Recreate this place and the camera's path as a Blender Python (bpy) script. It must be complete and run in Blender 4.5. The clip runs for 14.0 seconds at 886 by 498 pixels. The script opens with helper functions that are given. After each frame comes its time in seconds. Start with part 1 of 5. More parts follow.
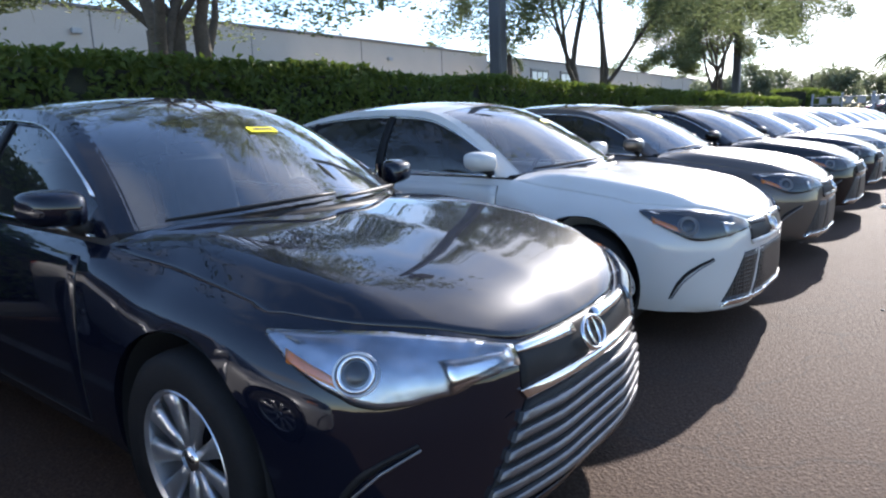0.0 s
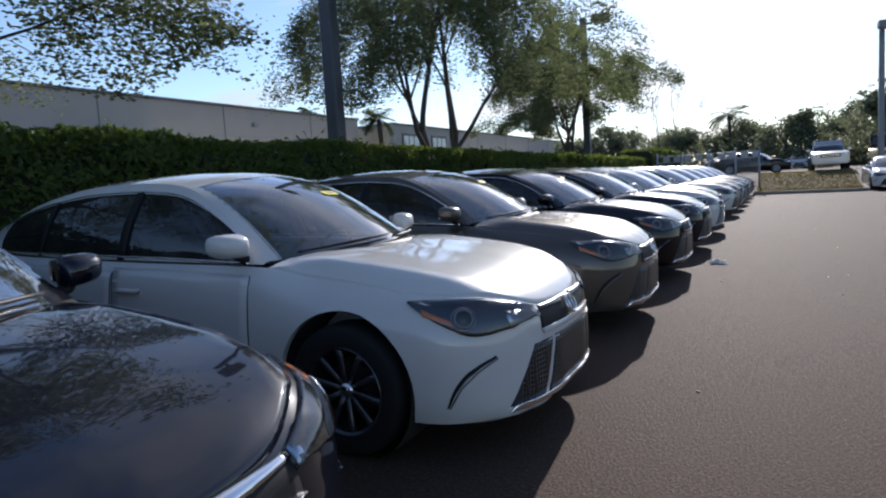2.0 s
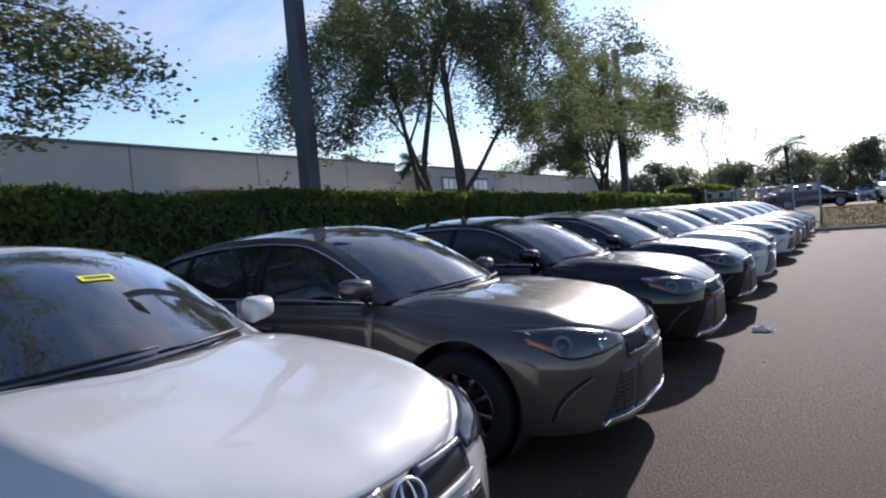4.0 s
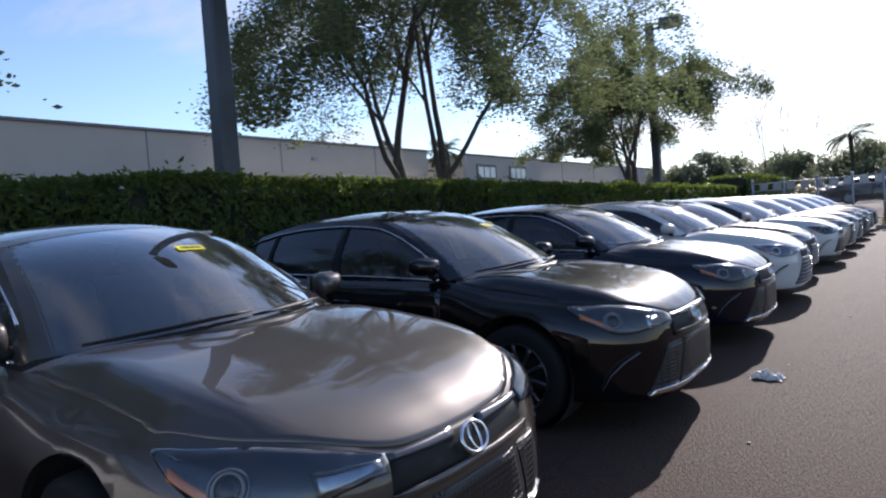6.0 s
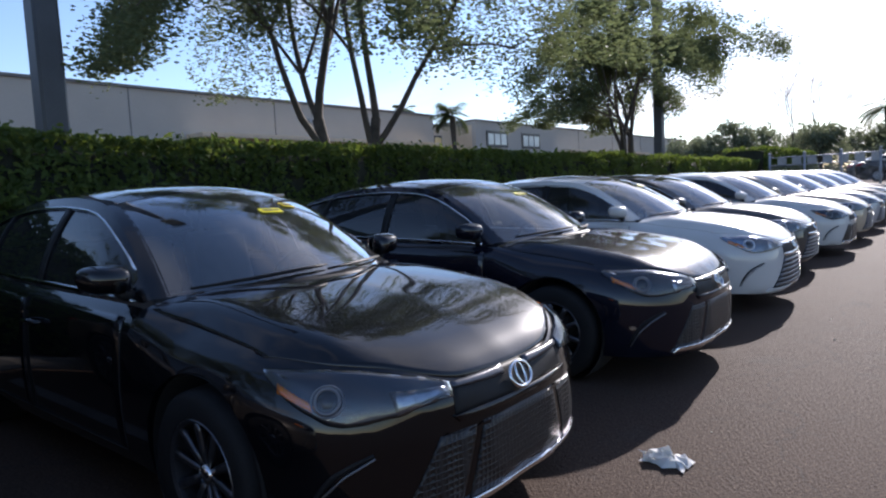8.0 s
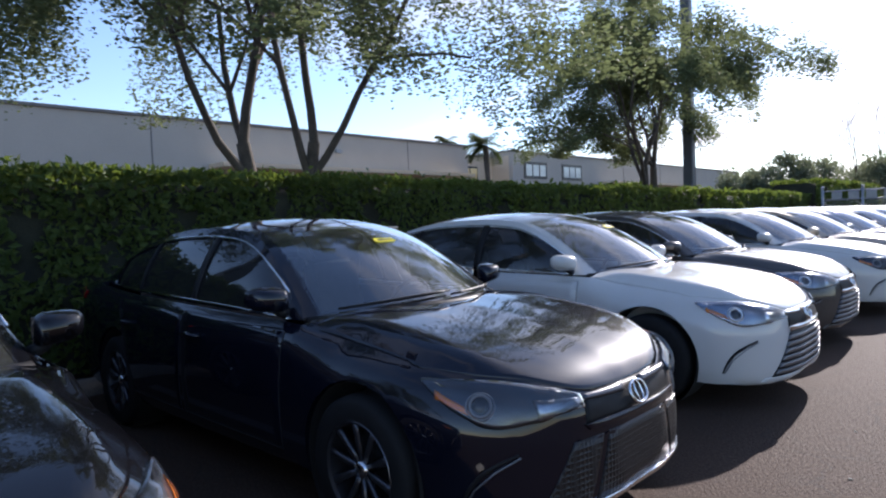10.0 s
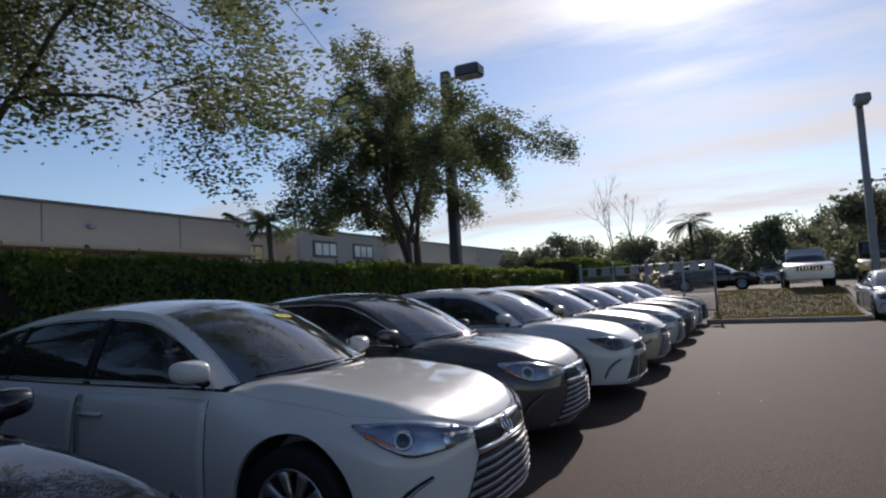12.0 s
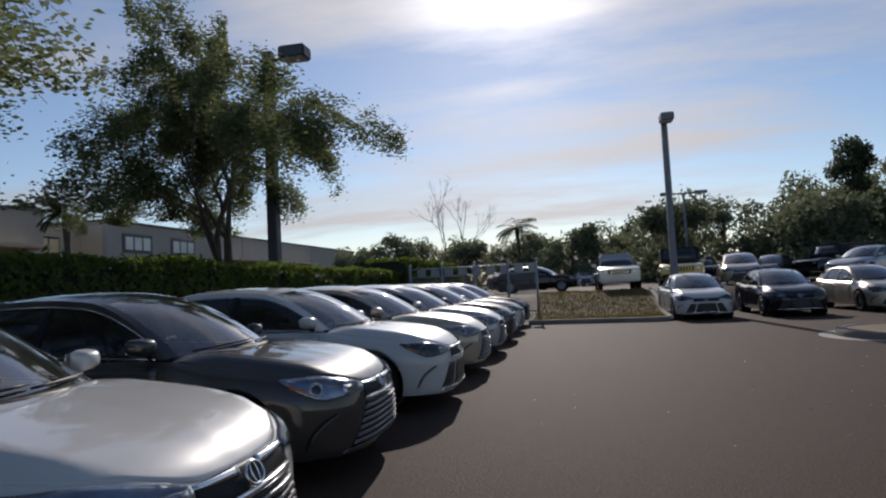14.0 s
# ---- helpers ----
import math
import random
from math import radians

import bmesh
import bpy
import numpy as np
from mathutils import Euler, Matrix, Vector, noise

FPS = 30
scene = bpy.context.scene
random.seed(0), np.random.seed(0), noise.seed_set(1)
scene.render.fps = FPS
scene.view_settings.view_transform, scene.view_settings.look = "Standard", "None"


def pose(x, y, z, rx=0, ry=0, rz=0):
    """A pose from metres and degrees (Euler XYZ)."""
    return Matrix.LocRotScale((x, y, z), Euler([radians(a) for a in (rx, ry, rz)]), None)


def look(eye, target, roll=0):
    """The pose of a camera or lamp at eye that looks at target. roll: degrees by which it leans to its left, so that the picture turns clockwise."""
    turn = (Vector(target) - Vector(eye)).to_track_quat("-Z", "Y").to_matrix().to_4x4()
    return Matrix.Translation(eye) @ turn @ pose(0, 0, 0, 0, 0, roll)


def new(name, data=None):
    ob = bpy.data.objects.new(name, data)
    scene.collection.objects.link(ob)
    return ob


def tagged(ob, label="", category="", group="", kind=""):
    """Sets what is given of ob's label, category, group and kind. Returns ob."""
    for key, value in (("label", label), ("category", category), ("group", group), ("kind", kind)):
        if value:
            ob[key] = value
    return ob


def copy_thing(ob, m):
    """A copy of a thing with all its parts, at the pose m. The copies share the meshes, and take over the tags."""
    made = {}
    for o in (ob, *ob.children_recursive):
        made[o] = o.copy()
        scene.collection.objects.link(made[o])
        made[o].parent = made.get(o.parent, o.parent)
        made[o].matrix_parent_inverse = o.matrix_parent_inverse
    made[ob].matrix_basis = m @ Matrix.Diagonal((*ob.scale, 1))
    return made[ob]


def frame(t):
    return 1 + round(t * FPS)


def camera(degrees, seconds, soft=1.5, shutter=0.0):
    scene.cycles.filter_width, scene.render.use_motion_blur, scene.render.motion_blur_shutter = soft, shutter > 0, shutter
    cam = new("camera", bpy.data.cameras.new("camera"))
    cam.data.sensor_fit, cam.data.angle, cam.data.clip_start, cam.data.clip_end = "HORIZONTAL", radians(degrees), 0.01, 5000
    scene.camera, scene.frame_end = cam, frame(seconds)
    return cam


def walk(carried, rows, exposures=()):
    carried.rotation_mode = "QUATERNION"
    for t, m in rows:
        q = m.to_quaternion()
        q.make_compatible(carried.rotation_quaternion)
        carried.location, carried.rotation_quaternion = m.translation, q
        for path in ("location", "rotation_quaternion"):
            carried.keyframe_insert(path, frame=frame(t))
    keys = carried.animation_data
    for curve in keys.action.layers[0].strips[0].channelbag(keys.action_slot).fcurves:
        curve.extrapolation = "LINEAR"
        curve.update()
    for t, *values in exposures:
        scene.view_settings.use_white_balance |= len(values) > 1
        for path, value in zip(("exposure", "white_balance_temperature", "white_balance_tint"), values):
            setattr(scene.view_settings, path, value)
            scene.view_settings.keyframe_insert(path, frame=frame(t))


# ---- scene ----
cam = camera(69.5, 14.0, soft=2.2)
PATH = [
    (0, (0.286, 1.169, 1.328), (-0.935, 2.709, 0.958), -2.1),
    (0.5, (0.288, 1.313, 1.326), (-0.59, 3.086, 1.041), -4.3),
    (1, (0.315, 1.5, 1.334), (-0.526, 3.296, 1.077), -5.8),
    (1.5, (0.446, 1.78, 1.349), (-0.407, 3.573, 1.113), -3.6),
    (2, (0.473, 2.223, 1.363), (-0.459, 3.982, 1.165), -3.5),
    (2.5, (0.44, 2.682, 1.371), (-0.528, 4.424, 1.206), -6.0),
    (3, (0.51, 3.16, 1.435), (-0.452, 4.911, 1.36), -4.7),
    (3.2, (0.53, 3.37, 1.44), (-0.444, 5.115, 1.37), -5.0),
    (5.3, (0.575, 5.75, 1.42), (-0.637, 7.339, 1.358), -4.0),
    (5.4, (0.587, 5.89, 1.427), (-0.63, 7.476, 1.361), -4.2),
    (5.5, (0.597, 6.048, 1.434), (-0.619, 7.634, 1.364), -4.4),
    (6, (0.692, 6.6, 1.41), (-0.503, 8.201, 1.33), -4.1),
    (6.5, (0.788, 7.203, 1.42), (-0.355, 8.843, 1.36), -3.5),
    (7, (0.86, 7.62, 1.47), (-0.251, 9.282, 1.388), -0.4),
    (7.5, (0.845, 8.36, 1.46), (-0.395, 9.925, 1.344), -2.6),
    (8, (0.825, 8.98, 1.427), (-0.427, 10.529, 1.249), -2.8),
    (8.2, (0.82, 9.24, 1.4), (-0.428, 10.795, 1.235), -2.4),
    (10.3, (0.79, 11.561, 1.465), (-0.618, 12.981, 1.417), -3.1),
    (10.5, (0.783, 11.744, 1.459), (-0.639, 13.151, 1.43), -3.7),
    (11, (0.793, 12.284, 1.474), (-0.56, 13.757, 1.491), -2.7),
    (11.5, (0.885, 12.653, 1.495), (-0.209, 14.326, 1.56), -1.7),
    (12, (0.86, 13.162, 1.474), (-0.003, 14.961, 1.617), -3.3),
    (12.3, (0.903, 13.285, 1.427), (0.09, 15.11, 1.525), -4.5),
    (12.5, (0.87, 13.467, 1.465), (0.147, 15.33, 1.54), -5.3),
    (13, (0.886, 13.764, 1.448), (0.157, 15.625, 1.506), -2.6),
    (13.5, (0.842, 14.199, 1.461), (0.392, 16.147, 1.512), -3.1),
    (14, (0.869, 14.214, 1.451), (0.483, 16.173, 1.568), -2.9),
]
walk_exposure = [(0.0, 1.7, 6150, 15), (0.5, 1.05, 6150, 14), (1.0, 0.4, 6100, 14), (1.5, 0.48, 6050, 15), (2.5, 0.55, 6050, 16), (5.5, 0.78, 6050, 19), (8.0, 0.88, 6050, 19), (10.5, 1.12, 6050, 20), (11.0, 0.95, 6200, 21), (11.5, 0.42, 6300, 21), (12.0, -0.08, 6350, 18), (14.0, -0.32, 6400, 16)]
walk(cam, [(t, look(eye, target, roll)) for t, eye, target, roll in PATH], walk_exposure)

# ---------------------------------------------------------------- world and sun
SUN_EL, SUN_AZ = 25.5, -4.5          # degrees; azimuth to the right of +y
sun_dir = Vector((math.sin(radians(SUN_AZ)) * math.cos(radians(SUN_EL)),
                  math.cos(radians(SUN_AZ)) * math.cos(radians(SUN_EL)), math.sin(radians(SUN_EL))))
sun = new("sun", bpy.data.lights.new("sun", "SUN"))
sun.data.energy, sun.data.angle, sun.data.color = 4.4, radians(0.55), (1.0, 0.93, 0.82)
sun.matrix_world = look(sun_dir * 200, (0, 0, 0))

world = bpy.data.worlds.new("sky")
scene.world = world
world.use_nodes = True


class Nodes:
    """Short-hand for building node trees."""
    def __init__(self, tree):
        self.tree = tree
        tree.nodes.clear()

    def add(self, kind, **sets):
        n = self.tree.nodes.new(kind)
        for key, value in sets.items():
            setattr(n, key, value)
        return n

    def link(self, a, b):
        self.tree.links.new(a, b)

    def val(self, sock, v):
        if isinstance(v, bpy.types.NodeSocket):
            self.link(v, sock)
        else:
            sock.default_value = v

    def math(self, op, a, b=0.0, clamp=False):
        n = self.add("ShaderNodeMath", operation=op, use_clamp=clamp)
        self.val(n.inputs[0], a)
        self.val(n.inputs[1], b)
        return n.outputs[0]

    def ramp(self, fac, *stops):
        n = self.add("ShaderNodeValToRGB")
        els = n.color_ramp.elements
        while len(els) < len(stops):
            els.new(0.5)
        for e, (p, c) in zip(els, stops):
            e.position, e.color = p, (*c, 1) if len(c) == 3 else c
        self.val(n.inputs[0], fac)
        return n.outputs[0]

    def mix(self, fac, a, b, blend="MIX"):
        n = self.add("ShaderNodeMix", data_type="RGBA", blend_type=blend)
        self.val(n.inputs[0], fac)
        self.val(n.inputs[6], a if isinstance(a, bpy.types.NodeSocket) else (*a, 1))
        self.val(n.inputs[7], b if isinstance(b, bpy.types.NodeSocket) else (*b, 1))
        return n.outputs[2]

    def noise(self, vec, scale, detail=4.0, rough=0.5):
        n = self.add("ShaderNodeTexNoise")
        self.val(n.inputs["Scale"], scale)
        n.inputs["Detail"].default_value, n.inputs["Roughness"].default_value = detail, rough
        if vec is not None:
            self.link(vec, n.inputs["Vector"])
        return n.outputs[0]


def build_sky():
    g = Nodes(world.node_tree)
    out, bg = g.add("ShaderNodeOutputWorld"), g.add("ShaderNodeBackground")
    sky = g.add("ShaderNodeTexSky", sky_type="NISHITA", sun_disc=False)
    sky.sun_elevation, sky.sun_rotation = radians(SUN_EL), radians(SUN_AZ)
    sky.air_density, sky.dust_density, sky.ozone_density = 1.0, 0.15, 2.2
    co = g.add("ShaderNodeTexCoord").outputs["Generated"]
    sep = g.add("ShaderNodeSeparateXYZ")
    g.link(co, sep.inputs[0])
    # a flat layer of cloud: direction laid onto a plane overhead
    up = g.math("MAXIMUM", g.math("ADD", sep.outputs[2], 0.12), 0.03)
    cx, cy = g.math("DIVIDE", sep.outputs[0], up), g.math("DIVIDE", sep.outputs[1], up)
    comb = g.add("ShaderNodeCombineXYZ")
    g.link(g.math("MULTIPLY", cx, 0.42), comb.inputs[0])
    g.link(g.math("MULTIPLY", cy, 1.0), comb.inputs[1])
    comb.inputs[2].default_value = 3.7
    n1 = g.noise(comb.outputs[0], 1.05, 8.0, 0.58)
    dot = g.add("ShaderNodeVectorMath", operation="DOT_PRODUCT")
    g.link(co, dot.inputs[0])
    dot.inputs[1].default_value = sun_dir
    near = g.math("MAXIMUM", dot.outputs["Value"], 0.0)
    # thin cloud is thickest round the sun's part of the sky
    cover = g.math("ADD", n1, g.math("MULTIPLY", g.math("POWER", near, 8.0), 0.19))
    cloud = g.ramp(cover, (0.545, (0, 0, 0)), (0.74, (0.9, 0.9, 0.9)))
    glow = g.math("ADD", g.math("MULTIPLY", g.math("POWER", near, 5.0), 4.0), g.math("MULTIPLY", g.math("POWER", near, 120.0), 11.0))
    light = g.math("ADD", glow, 4.0)
    white = g.add("ShaderNodeCombineColor")
    g.link(light, white.inputs[0])
    g.link(g.math("MULTIPLY", light, 0.985), white.inputs[1])
    g.link(g.math("MULTIPLY", light, 0.96), white.inputs[2])
    g.link(g.mix(cloud, sky.outputs[0], white.outputs[0]), bg.inputs[0])
    bg.inputs[1].default_value = 0.11
    g.link(bg.outputs[0], out.inputs[0])


build_sky()

# ---------------------------------------------------------------- materials


def material(name, colour, rough=0.5, metal=0.0, spread=0.1, scale=8.0, fine=90.0, bump=0.0, coat=0.0, random_value=0.0, island=0.0, spec=0.5):
    """A surface with variation at two scales and a fine relief."""
    m = bpy.data.materials.new(name)
    m.use_nodes = True
    g = Nodes(m.node_tree)
    out, b = g.add("ShaderNodeOutputMaterial"), g.add("ShaderNodeBsdfPrincipled")
    g.link(b.outputs[0], out.inputs[0])
    co = g.add("ShaderNodeTexCoord").outputs["Object"]
    big, small = g.noise(co, scale, 3.0), g.noise(co, fine, 2.0)
    mixed = g.math("ADD", g.math("MULTIPLY", big, 0.6), g.math("MULTIPLY", small, 0.4))
    lo, hi = [tuple(max(0.0, c * (1 + s)) for c in colour) for s in (-spread, spread)]
    col = g.ramp(mixed, (0.3, lo), (0.7, hi))
    if random_value or island:
        rnd = g.add("ShaderNodeNewGeometry").outputs["Random Per Island"] if island else g.add("ShaderNodeObjectInfo").outputs["Random"]
        hsv = g.add("ShaderNodeHueSaturation")
        amount = island or random_value
        g.link(g.math("ADD", g.math("MULTIPLY", rnd, 2 * amount), 1 - amount), hsv.inputs["Value"])
        g.link(col, hsv.inputs["Color"])
        col = hsv.outputs[0]
    g.link(col, b.inputs["Base Color"])
    b.inputs["Metallic"].default_value = metal
    b.inputs["Specular IOR Level"].default_value = spec
    g.link(g.math("ADD", g.math("MULTIPLY", mixed, 0.16), rough - 0.08, True), b.inputs["Roughness"])
    if coat:
        b.inputs["Coat Weight"].default_value, b.inputs["Coat Roughness"].default_value = coat, 0.03
    if bump:
        bp = g.add("ShaderNodeBump")
        bp.inputs["Strength"].default_value, bp.inputs["Distance"].default_value = 0.6, bump
        g.link(mixed, bp.inputs["Height"])
        g.link(bp.outputs[0], b.inputs["Normal"])
    return m


def leaf_material(name, colour, through_colour, spread=0.35):
    m = bpy.data.materials.new(name)
    m.use_nodes = True
    g = Nodes(m.node_tree)
    out = g.add("ShaderNodeOutputMaterial")
    b, tr, mx = g.add("ShaderNodeBsdfPrincipled"), g.add("ShaderNodeBsdfTranslucent"), g.add("ShaderNodeMixShader")
    rnd = g.add("ShaderNodeNewGeometry").outputs["Random Per Island"]
    lo, hi = [tuple(c * (1 + s) for c in colour) for s in (-spread, spread)]
    g.link(g.ramp(rnd, (0.0, lo), (0.8, hi), (1.0, (hi[0] * 1.5, hi[1] * 1.2, hi[2]))), b.inputs["Base Color"])
    b.inputs["Roughness"].default_value, b.inputs["Specular IOR Level"].default_value = 0.6, 0.2
    tr.inputs[0].default_value = (*through_colour, 1)
    mx.inputs[0].default_value = 0.35
    g.link(b.outputs[0], mx.inputs[1])
    g.link(tr.outputs[0], mx.inputs[2])
    g.link(mx.outputs[0], out.inputs[0])
    return m


def glass_material(name, tint, gloss_rough=0.0, gain=1.3, haze=0.05):
    """Thin tinted glass: a clear layer with a mirror gloss that grows at grazing angles."""
    m = bpy.data.materials.new(name)
    m.use_nodes = True
    g = Nodes(m.node_tree)
    out = g.add("ShaderNodeOutputMaterial")
    clear, gloss, mx = g.add("ShaderNodeBsdfTransparent"), g.add("ShaderNodeBsdfGlossy"), g.add("ShaderNodeMixShader")
    clear.inputs[0].default_value = (*tint, 1)
    gloss.inputs["Roughness"].default_value = gloss_rough
    fres = g.add("ShaderNodeFresnel")
    fres.inputs[0].default_value = 1.6
    g.link(g.math("MULTIPLY", fres.outputs[0], gain, True), mx.inputs[0])
    g.link(clear.outputs[0], mx.inputs[1])
    g.link(gloss.outputs[0], mx.inputs[2])
    # a film of dust on the outside
    dust, film = g.add("ShaderNodeBsdfDiffuse"), g.add("ShaderNodeMixShader")
    dust.inputs[0].default_value = (0.45, 0.46, 0.47, 1)
    co = g.add("ShaderNodeTexCoord").outputs["Object"]
    g.link(g.math("MULTIPLY", g.noise(co, 5.0, 6.0, 0.6), haze), film.inputs[0])
    g.link(mx.outputs[0], film.inputs[1])
    g.link(dust.outputs[0], film.inputs[2])
    g.link(film.outputs[0], out.inputs[0])
    return m


def asphalt_material():
    m = bpy.data.materials.new("asphalt")
    m.use_nodes = True
    g = Nodes(m.node_tree)
    out, b = g.add("ShaderNodeOutputMaterial"), g.add("ShaderNodeBsdfPrincipled")
    g.link(b.outputs[0], out.inputs[0])
    co = g.add("ShaderNodeTexCoord").outputs["Object"]
    grain, patch, stain = g.noise(co, 55.0, 4.0, 0.75), g.noise(co, 0.35, 4.0), g.noise(co, 2.2, 5.0, 0.65)
    vor = g.add("ShaderNodeTexVoronoi")
    vor.inputs["Scale"].default_value = 70.0
    g.link(co, vor.inputs["Vector"])
    base = g.ramp(grain, (0.3, (0.020, 0.0125, 0.0085)), (0.55, (0.060, 0.039, 0.028)), (0.75, (0.16, 0.114, 0.085)))
    base = g.mix(g.math("MULTIPLY", patch, 0.5), base, (0.078, 0.050, 0.036))
    base = g.mix(g.ramp(stain, (0.55, (0, 0, 0)), (0.75, (0.45, 0.45, 0.45))), base, (0.05, 0.044, 0.04))
    # cracks with a shape of their own
    warp = g.add("ShaderNodeTexVoronoi", feature="DISTANCE_TO_EDGE")
    warp.inputs["Scale"].default_value = 0.42
    add = g.add("ShaderNodeVectorMath", operation="ADD")
    nz = g.add("ShaderNodeTexNoise")
    nz.inputs["Scale"].default_value, nz.inputs["Detail"].default_value = 1.6, 6.0
    g.link(co, nz.inputs["Vector"])
    g.link(co, add.inputs[0])
    g.link(nz.outputs["Color"], add.inputs[1])
    g.link(add.outputs[0], warp.inputs["Vector"])
    crack = g.ramp(warp.outputs["Distance"], (0.0, (0.5, 0.5, 0.5)), (0.006, (0, 0, 0)))
    base = g.mix(crack, base, (0.03, 0.027, 0.025))
    g.link(base, b.inputs["Base Color"])
    b.inputs["Roughness"].default_value = 0.82
    b.inputs["Specular IOR Level"].default_value = 0.12
    bp = g.add("ShaderNodeBump")
    bp.inputs["Strength"].default_value, bp.inputs["Distance"].default_value = 0.8, 0.006
    g.link(g.math("ADD", g.math("MULTIPLY", vor.outputs["Distance"], 0.8), grain), bp.inputs["Height"])
    g.link(bp.outputs[0], b.inputs["Normal"])
    return m


M_ASPHALT = asphalt_material()
M_CONCRETE = material("concrete", (0.34, 0.31, 0.27), 0.85, spread=0.2, scale=3, fine=60, bump=0.004)
M_GRASS = material("grass", (0.13, 0.09, 0.038), 0.9, spread=0.4, scale=1.3, fine=40, bump=0.02)
M_BLADE = leaf_material("grass blade", (0.12, 0.092, 0.034), (0.14, 0.12, 0.03))
M_KERB = material("weathered kerb concrete", (0.19, 0.165, 0.14), 0.9, spread=0.3, scale=2, fine=40, bump=0.006)
M_SOIL = material("mulch", (0.16, 0.11, 0.075), 0.95, spread=0.35, scale=6, fine=50, bump=0.02)
M_STUCCO = material("grey stucco", (0.43, 0.395, 0.345), 0.9, spread=0.06, scale=0.6, fine=14, bump=0.003)
M_STUCCO_WARM = material("cream stucco", (0.62, 0.50, 0.36), 0.9, spread=0.06, scale=0.6, fine=14, bump=0.003)
M_COPING = material("roof coping", (0.16, 0.15, 0.145), 0.6, spread=0.15, scale=1.0)
M_FRAME = material("dark window frame", (0.03, 0.03, 0.032), 0.4)
M_WINDOW = material("bright window pane", (0.62, 0.64, 0.62), 0.12, spread=0.12, scale=0.8)
M_WINDOW_LIT_LOOK = material("warm pane painted as lit", (0.75, 0.55, 0.26), 0.15, spread=0.12, scale=0.8)
M_POLE = material("painted steel pole", (0.055, 0.06, 0.068), 0.42, metal=0.3, spread=0.25, scale=2.5, bump=0.001)
M_POLE_PALE = material("grey steel pole", (0.16, 0.17, 0.19), 0.45, metal=0.3, spread=0.2, scale=2.5)
M_LENS = material("lamp lens", (0.55, 0.55, 0.52), 0.25)
M_BARK = material("bark", (0.085, 0.07, 0.055), 0.95, spread=0.45, scale=5, fine=34, bump=0.015)
M_LEAF = leaf_material("tree leaf", (0.075, 0.095, 0.045), (0.22, 0.26, 0.11))
# distance haze is put into this leaf colour by making it paler
M_LEAF_HAZE = leaf_material("far leaf paled for haze", (0.11, 0.13, 0.085), (0.24, 0.27, 0.15))
M_LEAF_PINE = leaf_material("pine needle", (0.055, 0.072, 0.045), (0.10, 0.125, 0.06))
M_HEDGE = leaf_material("hedge leaf", (0.055, 0.085, 0.024), (0.20, 0.27, 0.04))
M_HEDGE_SHADE = material("hedge shade", (0.02, 0.022, 0.012), 0.95, spread=0.5, scale=6, fine=40, bump=0.03)
M_PALM = leaf_material("palm frond", (0.06, 0.085, 0.035), (0.11, 0.14, 0.04))
M_METAL = material("galvanised steel", (0.33, 0.34, 0.35), 0.5, metal=0.7, spread=0.15, scale=5)
M_PAPER = leaf_material("thin plastic", (0.80, 0.78, 0.74), (0.9, 0.88, 0.84), 0.04)
M_RUBBER = material("tyre rubber", (0.012, 0.012, 0.0125), 0.75, spread=0.3, scale=9, bump=0.001, spec=0.2)
M_BLACK = material("black plastic", (0.012, 0.012, 0.013), 0.5, spread=0.2, scale=12, spec=0.2)
M_UNDER = material("underbody", (0.012, 0.012, 0.012), 0.9, spread=0.3)
M_CHROME = material("chrome", (0.75, 0.75, 0.76), 0.12, metal=1.0, spread=0.02)
M_ALLOY = material("silver alloy", (0.52, 0.53, 0.55), 0.32, metal=0.85, spread=0.05)
M_SLAT = material("grey grille slat", (0.19, 0.19, 0.20), 0.38, metal=0.7, spread=0.08)
M_ALLOY_DARK = material("machined dark alloy", (0.10, 0.10, 0.11), 0.3, metal=0.8, spread=0.1)
M_AMBER = material("amber reflector", (0.85, 0.24, 0.03), 0.2, coat=1.0, spread=0.15, scale=30)
M_LAMP = material("lamp reflector", (0.40, 0.43, 0.48), 0.2, metal=0.8, spread=0.4, scale=9, fine=30)
M_LAMP_DARK = material("lamp bezel", (0.06, 0.065, 0.075), 0.25, metal=0.4)
M_GLASS = glass_material("windscreen glass", (0.46, 0.55, 0.57), gain=3.2, haze=0.07)
M_TINT = glass_material("tinted glass", (0.10, 0.11, 0.12))
M_CLEAR = glass_material("clear lamp cover", (0.9, 0.92, 0.95), haze=0.02)
M_MIRROR = material("mirror glass", (0.8, 0.8, 0.8), 0.02, metal=1.0, spread=0.0)
M_TRIM = material("grey cabin plastic", (0.09, 0.09, 0.095), 0.7, spread=0.15)
M_SEAT = material("ash seat cloth", (0.30, 0.28, 0.26), 0.9, spread=0.12, scale=20)
M_BEIGE = material("beige cabin cloth", (0.50, 0.46, 0.40), 0.9, spread=0.1, scale=20)
M_TAG = material("yellow tag", (0.86, 0.78, 0.02), 0.5, spread=0.04)
M_INK = material("dark ink", (0.08, 0.06, 0.03), 0.6)


def paint(name, colour, flake=0.0, rough=0.35, metal=0.0):
    return material(name, colour, rough, metal=metal, spread=0.05 + flake, scale=1.2, fine=900 if flake else 3, coat=1.0, spec=0.2 if colour[0] > 0.2 else 0.02)


